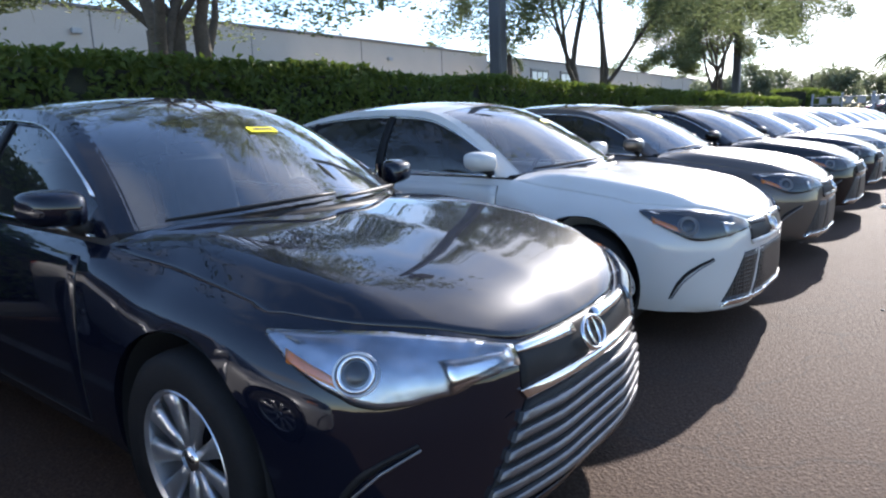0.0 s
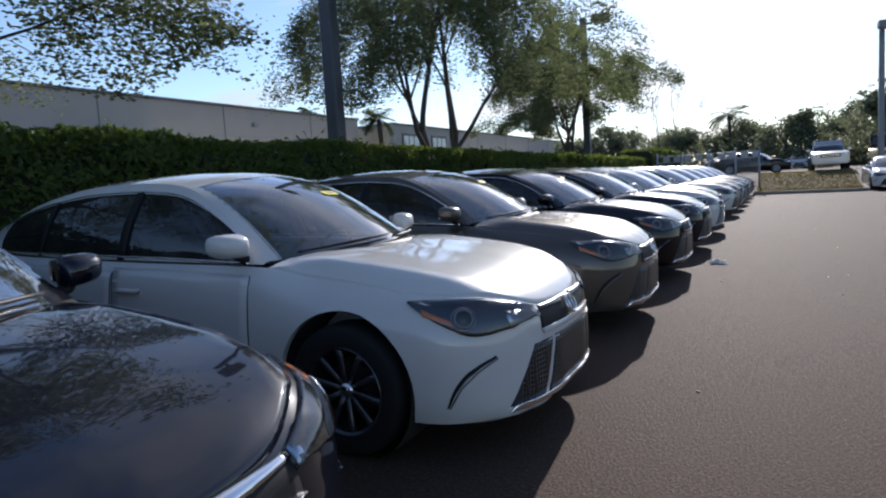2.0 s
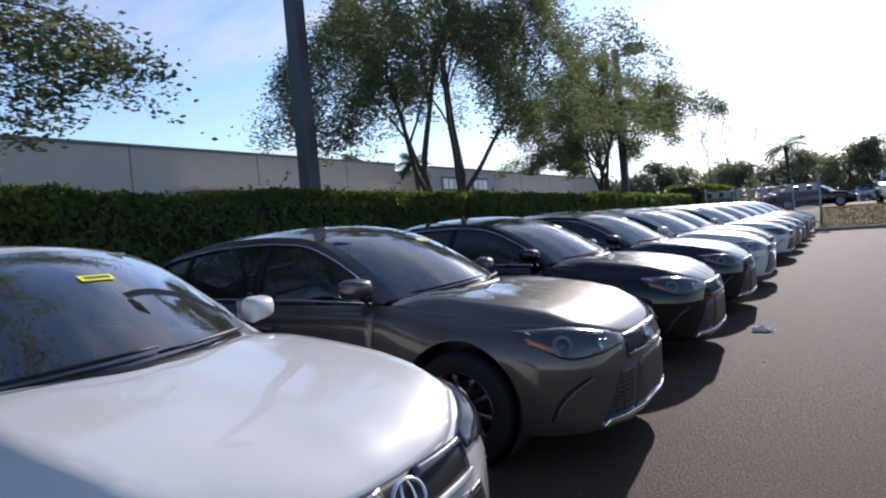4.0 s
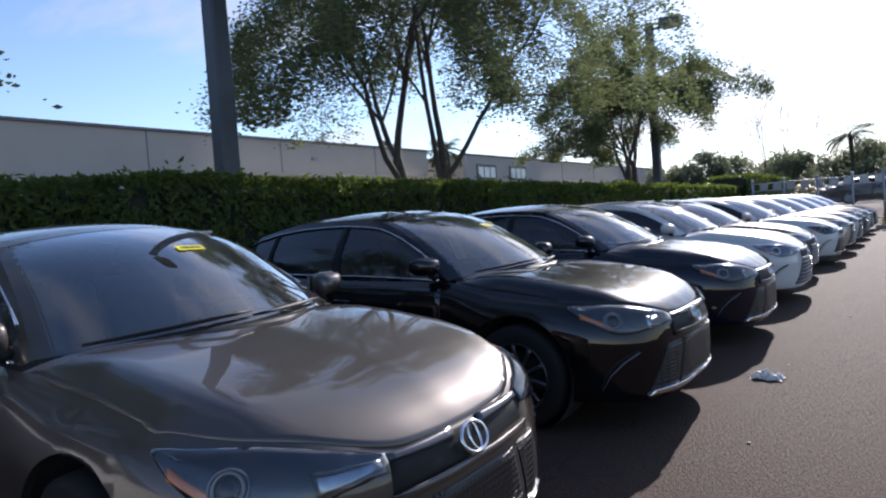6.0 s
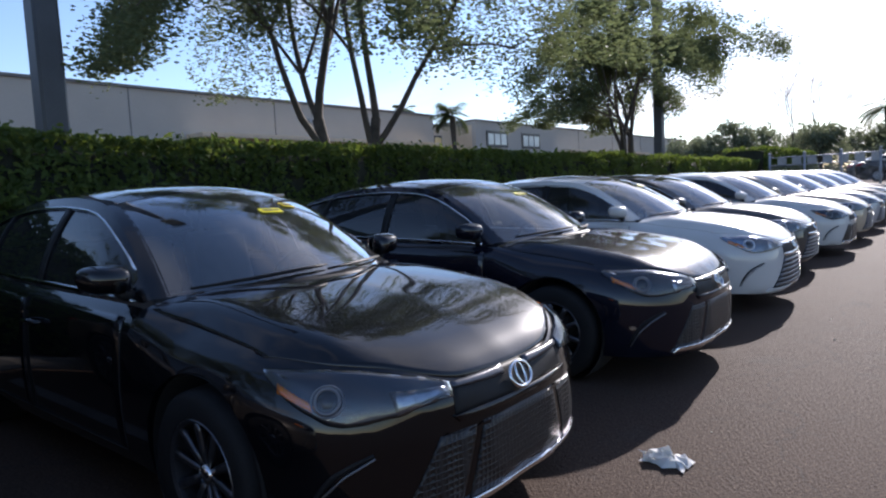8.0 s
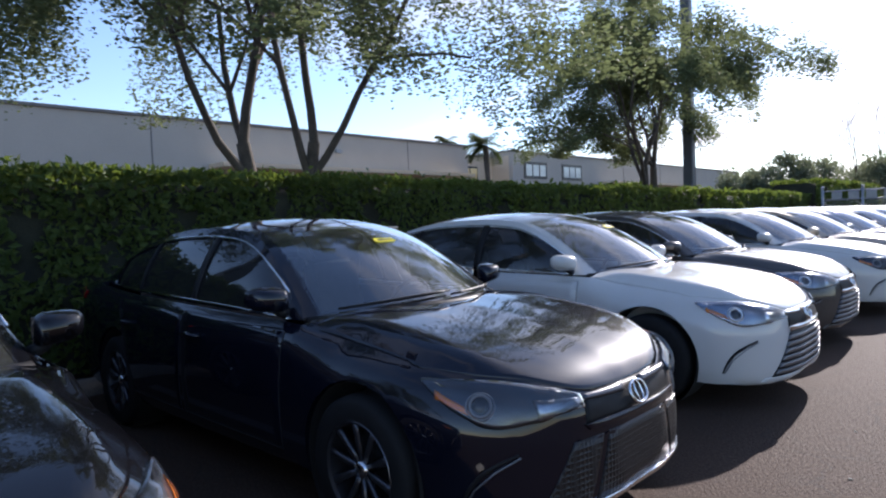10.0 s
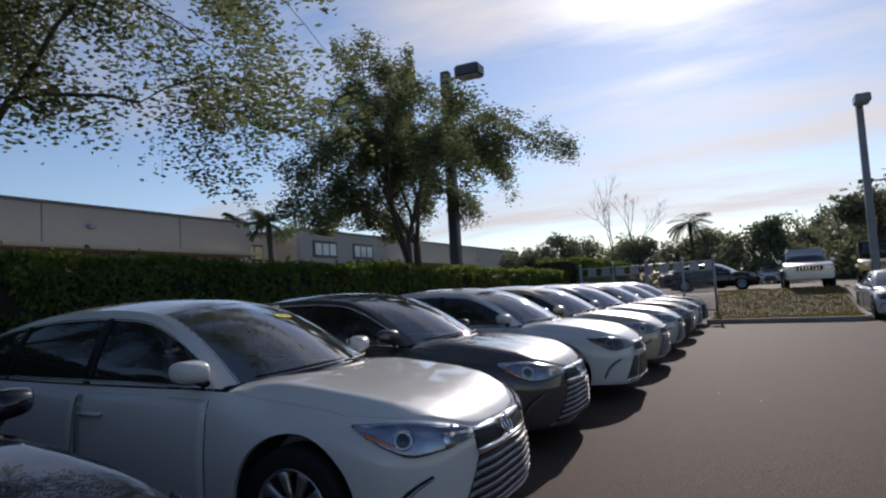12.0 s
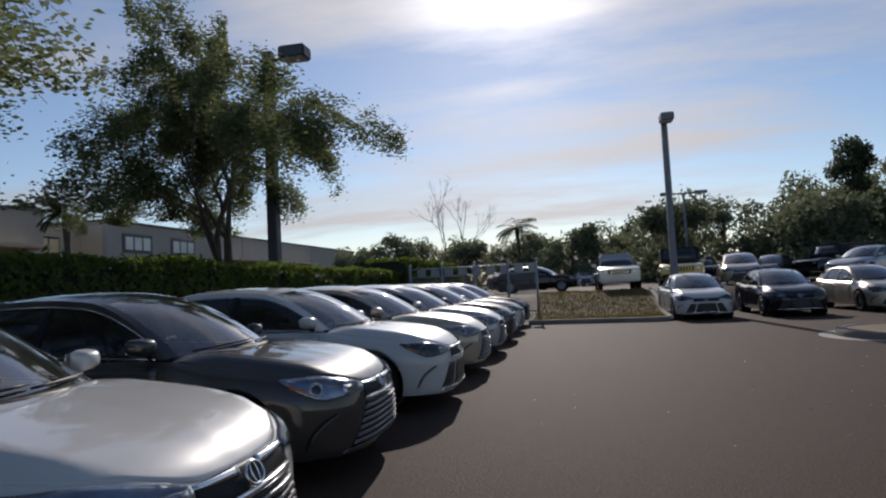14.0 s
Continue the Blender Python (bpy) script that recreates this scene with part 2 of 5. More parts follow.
P_BLACK = paint("blue-black car paint", (0.004, 0.005, 0.011), 0.1)
P_JET = paint("black car paint", (0.003, 0.003, 0.004), 0.1)
P_WHITE = paint("white car paint", (0.54, 0.53, 0.51), 0.0)
P_BROWN = paint("grey-brown metallic car paint", (0.085, 0.073, 0.064), 0.25, 0.38, 0.55)
P_GREY = paint("dark grey metallic car paint", (0.06, 0.056, 0.053), 0.25, 0.38, 0.5)
P_SILVER = paint("silver metallic car paint", (0.42, 0.42, 0.43), 0.15, 0.36, 0.55)
P_GOLD = paint("champagne metallic car paint", (0.42, 0.36, 0.28), 0.15, 0.36, 0.45)
P_YELLOW = paint("yellow car paint", (0.55, 0.40, 0.10))
P_NAVY = paint("dark blue car paint", (0.012, 0.016, 0.032), 0.1)

# ---------------------------------------------------------------- mesh helpers


def part(name, bm, mat, parent, label=""):
    """One bmesh as one mesh object under a thing or a part."""
    me = bpy.data.meshes.new(name)
    bm.to_mesh(me)
    bm.free()
    ob = new(name, me)
    me.materials.append(mat)
    ob.parent = parent
    if label:
        tagged(ob, label)
    return ob


def smooth(bm, angle=40):
    for f in bm.faces:
        f.smooth = True
    lim = radians(angle)
    for e in bm.edges:
        e.smooth = not (len(e.link_faces) == 2 and e.calc_face_angle(0) > lim)
    return bm


def box(lo, hi, bevel=0.0, bm=None, segments=2):
    own = bmesh.new()
    bmesh.ops.create_cube(own, size=1)
    for v in own.verts:
        v.co = Vector([(l + h) / 2 + c * (h - l) for l, h, c in zip(lo, hi, v.co)])
    if bevel:
        bmesh.ops.bevel(own, geom=own.edges[:], offset=bevel, segments=segments, affect="EDGES", clamp_overlap=True)
        smooth(own, 50)
    return join(bm, own)


def join(bm, own):
    if bm is None:
        return own
    me = bpy.data.meshes.new("tmp")
    own.to_mesh(me)
    own.free()
    bm.from_mesh(me)
    bpy.data.meshes.remove(me)
    return bm


def tube(points, radii, sides=8, bm=None, cap=True):
    """A round tapered tube along points."""
    bm = bm or bmesh.new()
    pts = [Vector(p) for p in points]
    if not hasattr(radii, "__len__"):
        radii = [radii] * len(pts)
    rings = []
    side = None
    for i, p in enumerate(pts):
        d = (pts[min(i + 1, len(pts) - 1)] - pts[max(i - 1, 0)]).normalized()
        if side is None:
            side = d.orthogonal().normalized()
        side = (side - d * side.dot(d)).normalized()
        up = d.cross(side)
        rings.append([bm.verts.new(p + radii[i] * (math.cos(a) * side + math.sin(a) * up))
                      for a in [2 * math.pi * k / sides for k in range(sides)]])
    for a, b in zip(rings, rings[1:]):
        for k in range(sides):
            f = bm.faces.new((a[k], a[(k + 1) % sides], b[(k + 1) % sides], b[k]))
            f.smooth = True
    if cap:
        bm.faces.new(rings[0][::-1])
        bm.faces.new(rings[-1])
    return bm


def lathe(profile, sides, origin=(0, 0, 0), bm=None):
    """Turn (radius, y) pairs round the y axis."""
    bm = bm or bmesh.new()
    o = Vector(origin)
    rings = [[bm.verts.new(o + Vector((r * math.cos(a), y, r * math.sin(a)))) for a in [2 * math.pi * k / sides for k in range(sides)]]
             for r, y in profile]
    for a, b in zip(rings, rings[1:]):
        for k in range(sides):
            bm.faces.new((a[k], a[(k + 1) % sides], b[(k + 1) % sides], b[k]))
    return bm


def curve1(xs, ys, x):
    """Smooth monotone-ish interpolation (cubic Hermite) through stations in rising x."""
    xs, ys = np.asarray(xs, float), np.asarray(ys, float)
    m = np.gradient(ys, xs)
    i = int(np.clip(np.searchsorted(xs, x) - 1, 0, len(xs) - 2))
    h = xs[i + 1] - xs[i]
    t = min(max((x - xs[i]) / h, 0.0), 1.0)
    return float((2 * t**3 - 3 * t**2 + 1) * ys[i] + (t**3 - 2 * t**2 + t) * h * m[i] + (-2 * t**3 + 3 * t**2) * ys[i + 1] + (t**3 - t**2) * h * m[i + 1])


def polyline(points, n):
    """n points evenly spread along a polyline, corners rounded a little."""
    p = [Vector(q) for q in points]
    if len(p) > 2:
        dense = []
        for i in range(len(p) - 1):
            p0, p1, p2, p3 = p[max(i - 1, 0)], p[i], p[i + 1], p[min(i + 2, len(p) - 1)]
            for k in range(8):
                t = k / 8
                dense.append(0.5 * (2 * p1 + (p2 - p0) * t + (2 * p0 - 5 * p1 + 4 * p2 - p3) * t * t + (3 * p1 - p0 - 3 * p2 + p3) * t**3))
        p = dense + [p[-1]]
    acc = [0.0]
    for a, b in zip(p, p[1:]):
        acc.append(acc[-1] + (b - a).length)
    out = []
    for k in range(n):
        s = acc[-1] * k / (n - 1)
        i = int(np.clip(np.searchsorted(acc, s) - 1, 0, len(p) - 2))
        out.append(p[i].lerp(p[i + 1], (s - acc[i]) / max(acc[i + 1] - acc[i], 1e-9)))
    return out


def grid_faces(bm, rows, keep=None, flip=False):
    for i in range(len(rows) - 1):
        for j in range(len(rows[0]) - 1):
            if keep and not keep(i, j):
                continue
            q = (rows[i][j], rows[i + 1][j], rows[i + 1][j + 1], rows[i][j + 1])
            q = q[::-1] if flip else q
            if len(set(q)) == 4:
                f = bm.faces.new(q)
                f.smooth = True


def snapped(low, high, nu, nv, tree, lift, rim=0.012, both=True, bulge=0.0):
    """A panel between two edge lines, laid on the body's skin, lifted by lift and with a rim turned in."""
    bm = bmesh.new()
    for sgn in ((1, -1) if both else (1,)):
        a, b = polyline(low, nu), polyline(high, nu)
        rows = []
        for i in range(nu):
            row = []
            for j in range(nv):
                q = a[i].lerp(b[i], j / (nv - 1))
                hit, normal, _, _ = tree.find_nearest(q)
                e = 4 * (i / (nu - 1)) * (1 - i / (nu - 1)) * 4 * (j / (nv - 1)) * (1 - j / (nv - 1))
                row.append((hit + normal * (lift + bulge * min(1.0, e)), normal))
            rows.append(row)
        verts = [[bm.verts.new((p.x, p.y * sgn, p.z)) for p, _ in r] for r in rows]
        grid_faces(bm, verts, flip=sgn < 0)
        ring = [(i, 0) for i in range(nu)] + [(nu - 1, j) for j in range(1, nv)] + [(i, nv - 1) for i in range(nu - 2, -1, -1)] + [(0, j) for j in range(nv - 2, 0, -1)]
        inner = []
        for i, j in ring:
            p, n = rows[i][j]
            q = p - n * (lift + rim)
            inner.append(bm.verts.new((q.x, q.y * sgn, q.z)))
        for k in range(len(ring)):
            k2 = (k + 1) % len(ring)
            q = (verts[ring[k][0]][ring[k][1]], inner[k], inner[k2], verts[ring[k2][0]][ring[k2][1]])
            bm.faces.new(q if sgn > 0 else q[::-1])
    bmesh.ops.recalc_face_normals(bm, faces=bm.faces[:])
    return bm

# ---------------------------------------------------------------- the sedan

from mathutils.bvhtree import BVHTree


def sedan_skin():
    """The closed lower body, with the cabin floor sunk, the nose and tail rounded in plan."""
    xs = [-2.43, -2.40, -2.34, -2.2, -1.95, -1.3, -0.5, 0.3, 0.85, 1.2, 1.6, 1.9, 2.1, 2.25, 2.35, 2.41, 2.435]
    ym = [0.30, 0.56, 0.72, 0.83, 0.885, 0.905, 0.91, 0.91, 0.91, 0.91, 0.908, 0.885, 0.830, 0.725, 0.57, 0.38, 0.22]
    zb = [0.50, 0.38, 0.30, 0.25, 0.23, 0.22, 0.21, 0.21, 0.21, 0.21, 0.20, 0.19, 0.185, 0.185, 0.19, 0.215, 0.27]
    zs = [0.72, 0.86, 0.96, 1.015, 1.03, 0.985, 0.955, 0.935, 0.925, 0.910, 0.88, 0.845, 0.795, 0.730, 0.665, 0.60, 0.54]
    zt = [0.76, 0.93, 1.05, 1.10, 1.115, 1.06, 1.03, 1.03, 1.015, 0.99, 0.945, 0.895, 0.845, 0.785, 0.715, 0.640, 0.575]
    stations = sorted([x for x in np.linspace(-2.43, 2.435, 84)] + [-2.42, -2.415, 2.42, 2.428, 2.40, 2.37, 2.39, -1.80, -1.79, 1.04, 1.05])
    bm = bmesh.new()
    rings = []
    for x in stations:
        y, lo, sh, top = [curve1(xs, v, x) for v in (ym, zb, zs, zt)]
        mid = lo + (sh - lo) * 0.45
        ctrl = [(0, lo + 0.01), (y * 0.6, lo), (y - 0.07, lo + 0.005), (y - 0.022, lo + 0.07), (y - 0.002, mid - 0.06), (y, mid + 0.04),
                (y - 0.004, mid + 0.14), (y - 0.018, sh - 0.10), (y - 0.045, sh - 0.02), (y - 0.095, sh + 0.015)]
        if -1.795 < x < 1.045:
            ctrl += [(y - 0.125, sh + 0.012), (y - 0.14, 0.80), (y - 0.16, 0.58), (y * 0.4, 0.56), (0, 0.56)]
        else:
            if x > 0:                      # the fender falls away from a crease along the edge of the hood
                k = min(1.0, max(0.0, (x - 1.045) / 0.30)) * min(1.0, max(0.0, (2.36 - x) / 0.35))
                ctrl[7:10] = [(y - 0.018 - 0.010 * k, sh - 0.10 - 0.045 * k), (y - 0.045 - 0.025 * k, sh - 0.02 - 0.055 * k), (y - 0.095 - 0.030 * k, sh + 0.015 - 0.055 * k)]
                ctrl += [(y * (0.745 - 0.005 * k), sh + (top - sh) * (0.50 + 0.30 * k)), (y * (0.735 - 0.035 * k), sh + (top - sh) * (0.505 + 0.37 * k)), (y * 0.56, sh + (top - sh) * (0.78 + 0.15 * k)), (y * 0.38, sh + (top - sh) * (0.92 + 0.05 * k)), (y * 0.18, top - 0.003), (0, top)]
            else:
                ctrl += [(y * 0.70, sh + (top - sh) * 0.55), (y * 0.52, sh + (top - sh) * 0.80), (y * 0.36, sh + (top - sh) * 0.92), (y * 0.18, top - 0.003), (0, top)]
        half = polyline([(0, a, b) for a, b in ctrl[:10]], 26)[:-1] + polyline([(0, a, b) for a, b in ctrl[9:]], 18)
        ring = [(x, p.y, p.z) for p in half] + [(x, -p.y, p.z) for p in half[-2:0:-1]]
        rings.append([bm.verts.new(p) for p in ring])
    n = len(rings[0])
    for a, b in zip(rings, rings[1:]):
        for k in range(n):
            f = bm.faces.new((a[k], a[(k + 1) % n], b[(k + 1) % n], b[k]))
            f.smooth = True
    bm.faces.new(rings[0])
    bm.faces.new(rings[-1])
    bmesh.ops.recalc_face_normals(bm, faces=bm.faces[:])
    return bm


FRONT_AXLE, REAR_AXLE, WHEEL_R = 1.55, -1.305, 0.334


def cut_arches(bm):
    """The wheel openings, cut through the skin."""
    cutter = bmesh.new()
    for x in (FRONT_AXLE, REAR_AXLE):
        for s in (1, -1):
            lathe([(0.02, s * 0.62), (0.390, s * 0.62), (0.390, s * 1.1), (0.02, s * 1.1)], 40, (x, 0, WHEEL_R + 0.012), cutter)
    bmesh.ops.holes_fill(cutter, edges=cutter.edges[:], sides=0)
    bmesh.ops.recalc_face_normals(cutter, faces=cutter.faces[:])
    obs = []
    for b in (bm, cutter):
        me = bpy.data.meshes.new("tmp")
        b.to_mesh(me)
        b.free()
        obs.append(new("tmp", me))
    mod = obs[0].modifiers.new("cut", "BOOLEAN")
    mod.object, mod.operation, mod.solver = obs[1], "DIFFERENCE", "EXACT"
    bpy.context.view_layer.update()
    deps = bpy.context.evaluated_depsgraph_get()
    me = bpy.data.meshes.new_from_object(obs[0].evaluated_get(deps))
    out = bmesh.new()
    out.from_mesh(me)
    for o in obs:
        old = o.data
        bpy.data.objects.remove(o)
        bpy.data.meshes.remove(old)
    bpy.data.meshes.remove(me)
    return smooth(out, 38)


BELT_X = [-2.0, -1.6, -0.8, 0.2, 1.0]
BELT_Y = [0.70, 0.765, 0.800, 0.808, 0.785]
BELT_Z = [1.06, 1.03, 0.990, 0.965, 0.945]
RAIL_X = [-1.98, -1.75, -1.45, -1.0, -0.5, -0.08, 0.25, 0.47, 0.72, 1.0]
RAIL_Y = [0.685, 0.645, 0.61, 0.575, 0.565, 0.568, 0.588, 0.63, 0.68, 0.755]
RAIL_Z = [1.06, 1.185, 1.305, 1.405, 1.442, 1.432, 1.385, 1.295, 1.145, 0.95]
CABIN = (-0.4, 0, 1.0)
WIND_TOP, REAR_TOP = 0.25, -1.0


def rail(x):
    return Vector((x, curve1(RAIL_X, RAIL_Y, x), curve1(RAIL_X, RAIL_Z, x)))


def belt(x):
    return Vector((x, curve1(BELT_X, BELT_Y, x), curve1(BELT_X, BELT_Z, x)))


def windscreen_point(a, b):
    """a: across, -1 to 1; b: 0 at the cowl to 1 at the roof."""
    edge = rail(1.0 + (WIND_TOP - 1.0) * b)
    c = 1 - a * a
    return Vector((edge.x + c * (0.33 * (1 - b) + 0.13 * b), a * edge.y, edge.z + c * (0.03 * (1 - b) + 0.06 * b) + 0.025 * 4 * b * (1 - b) * c))


def rear_point(a, b):
    edge = rail(-1.98 + (REAR_TOP + 1.98) * b)
    c = 1 - a * a
    return Vector((edge.x - c * (0.16 * (1 - b) + 0.10 * b), a * edge.y, edge.z + c * (0.045 * (1 - b) + 0.06 * b) + 0.02 * 4 * b * (1 - b) * c))


def roof_point(a, t):
    edge = rail(WIND_TOP + (REAR_TOP - WIND_TOP) * t)
    c = 1 - a * a
    return Vector((edge.x + c * (0.13 * (1 - t) ** 2 - 0.10 * t * t), a * edge.y, edge.z + c * 0.06))


def side_point(x, q):
    lo, hi = belt(x), rail(x)
    p = lo.lerp(hi, q)
    p.y += 0.035 * 4 * q * (1 - q) * min(1, (hi.z - lo.z) / 0.3)
    return p


def surface(fn, us, vs, flip=False, mirror=False, lift=0.0):
    bm = bmesh.new()
    for s in ((1, -1) if mirror else (1,)):
        rows = []
        for u in us:
            row = []
            for v in vs:
                p = fn(u, v)
                row.append(bm.verts.new((p.x, p.y * s + lift * s, p.z)))
            rows.append(row)
        grid_faces(bm, rows, flip=flip != (s < 0))
    return bm


def outward(bm, centre):
    """Turn every face away from a point inside."""
    c = Vector(centre)
    bm.normal_update()
    for f in bm.faces:
        if f.normal.dot(f.calc_center_median() - c) < 0:
            f.normal_flip()
    return bm


def thicken(bm, depth):
    bmesh.ops.recalc_face_normals(bm, faces=bm.faces[:])
    bmesh.ops.solidify(bm, geom=bm.faces[:], thickness=depth)
    return bm


def ring_on(bm, tree, point, rx, rz, tube_r, lift=0.006, side=1, turn=0.0, n=28):
    """An oval ring that lies on the skin at point."""
    hit, nor, _, _ = tree.find_nearest(Vector(point))
    nor = nor.copy()
    across = Vector((0, 0, 1)).cross(nor).normalized()
    up = nor.cross(across)
    pts = []
    for k in range(n):
        a = 2 * math.pi * k / n
        q = hit + nor * lift + across * rx * math.cos(a) + up * rz * math.sin(a)
        pts.append(Vector((q.x, q.y * side, q.z)))
    pts.append(pts[0])
    return tube(pts, tube_r, 6, bm, cap=False)


def disc_on(bm, tree, point, r, dome, lift, side=1, n=20):
    hit, nor, _, _ = tree.find_nearest(Vector(point))
    across = Vector((0, 0, 1)).cross(nor).normalized()
    up = nor.cross(across)
    rings = []
    for f, h in ((1.0, 0.0), (0.75, 0.55), (0.4, 0.88), (0.08, 1.0)):
        ring = []
        for k in range(n):
            a = 2 * math.pi * k / n
            q = hit + nor * (lift + dome * h) + across * r * f * math.cos(a) + up * r * f * math.sin(a)
            ring.append(bm.verts.new((q.x, q.y * side, q.z)))
        rings.append(ring)
    for a, b in zip(rings, rings[1:]):
        for k in range(n):
            bm.faces.new((a[k], a[(k + 1) % n], b[(k + 1) % n], b[k])).smooth = True
    bm.faces.new(rings[-1])
    bmesh.ops.recalc_face_normals(bm, faces=bm.faces[:])
    return bm


def build_wheel(parent, x, side, sport):
    """wheel > tyre, rim, spokes, hub."""
    hub = (x, side * 0.80, WHEEL_R)
    out = 0.10 * side
    tyre = lathe([(0.225, -out), (0.30, -out * 1.06), (0.326, -out * 0.85), (0.334, -out * 0.4), (0.334, out * 0.4), (0.328, out * 0.86), (0.302, out * 1.08), (0.226, out * 0.98), (0.225, -out)], 48, hub)
    bmesh.ops.recalc_face_normals(tyre, faces=tyre.faces[:])
    wheel = part("wheel", smooth(tyre, 50), M_RUBBER, parent, "black road tyre on an alloy wheel")
    rim = lathe([(0.222, -out), (0.228, out * 0.9), (0.220, out * 1.0), (0.208, out * 0.9), (0.200, out * 0.2), (0.196, -out)], 44, hub)
    bmesh.ops.recalc_face_normals(rim, faces=rim.faces[:])
    metal = M_ALLOY_DARK if sport else M_ALLOY
    part("rim", smooth(rim, 40), metal, wheel)
    drum = lathe([(0.01, -out * 0.1), (0.15, -out * 0.1), (0.15, -out * 0.6)], 28, hub)
    part("brake_disc", smooth(drum, 40), M_UNDER, wheel)
    count = 10 if sport else 9
    for k in range(count):
        a = 2 * math.pi * k / count + 0.2
        w0, w1 = (0.016, 0.024) if sport else (0.022, 0.050)
        bm = bmesh.new()
        rows = []
        for r, w, d in ((0.035, w0, 0.72), (0.10, w0 * 1.1, 0.80), (0.17, (w0 + w1) / 2, 0.86), (0.214, w1, 0.90)):
            row = []
            for o, depth in ((-1, 0.55), (-0.6, 1.0), (0.6, 1.0), (1, 0.55)):
                q = Vector((r, 0, o * w))
                q = Matrix.Rotation(a, 3, "Y") @ q
                row.append(bm.verts.new((hub[0] + q.x, hub[1] + out * (d - (1 - depth) * 0.4), hub[2] + q.z)))
            rows.append(row)
        grid_faces(bm, rows)
        bmesh.ops.recalc_face_normals(bm, faces=bm.faces[:])
        part("spoke", thicken(bm, 0.006), metal, wheel)
    cap = lathe([(0.001, out * 0.86), (0.034, out * 0.84), (0.040, out * 0.70)], 20, hub)
    part("hub_cap", smooth(cap, 40), M_CHROME, wheel)
    return wheel


def trapezoid(tree, z0, z1, w0, w1, lift, inset0=None, inset1=None, nu=18, nv=8, rim=0.01, both=False, bulge=0.0):
    """A panel on the nose between two heights; half widths w0 below and w1 above (or between insets and those widths on both sides)."""
    if inset0 is None:
        low = [(2.6 - 0.5 * abs(t) ** 2, w0 * t, z0) for t in np.linspace(-1, 1, 9)]
        high = [(2.6 - 0.5 * abs(t) ** 2, w1 * t, z1) for t in np.linspace(-1, 1, 9)]
    else:
        low = [(2.6 - 0.5 * t, inset0 + (w0 - inset0) * t, z0) for t in np.linspace(0, 1, 5)]
        high = [(2.6 - 0.5 * t, inset1 + (w1 - inset1) * t, z1) for t in np.linspace(0, 1, 5)]
    cast = Caster(tree)
    return snapped(low, high, nu, nv, cast, lift, rim, both, bulge)


class Caster:
    """Finds the skin straight behind a point of the nose (along -x)."""
    def __init__(self, tree):
        self.tree = tree

    def find_nearest(self, q):
        hit = self.tree.ray_cast(Vector((4.0, q.y, q.z)), Vector((-1, 0, 0)))
        return hit if hit[0] is not None else self.tree.find_nearest(q)


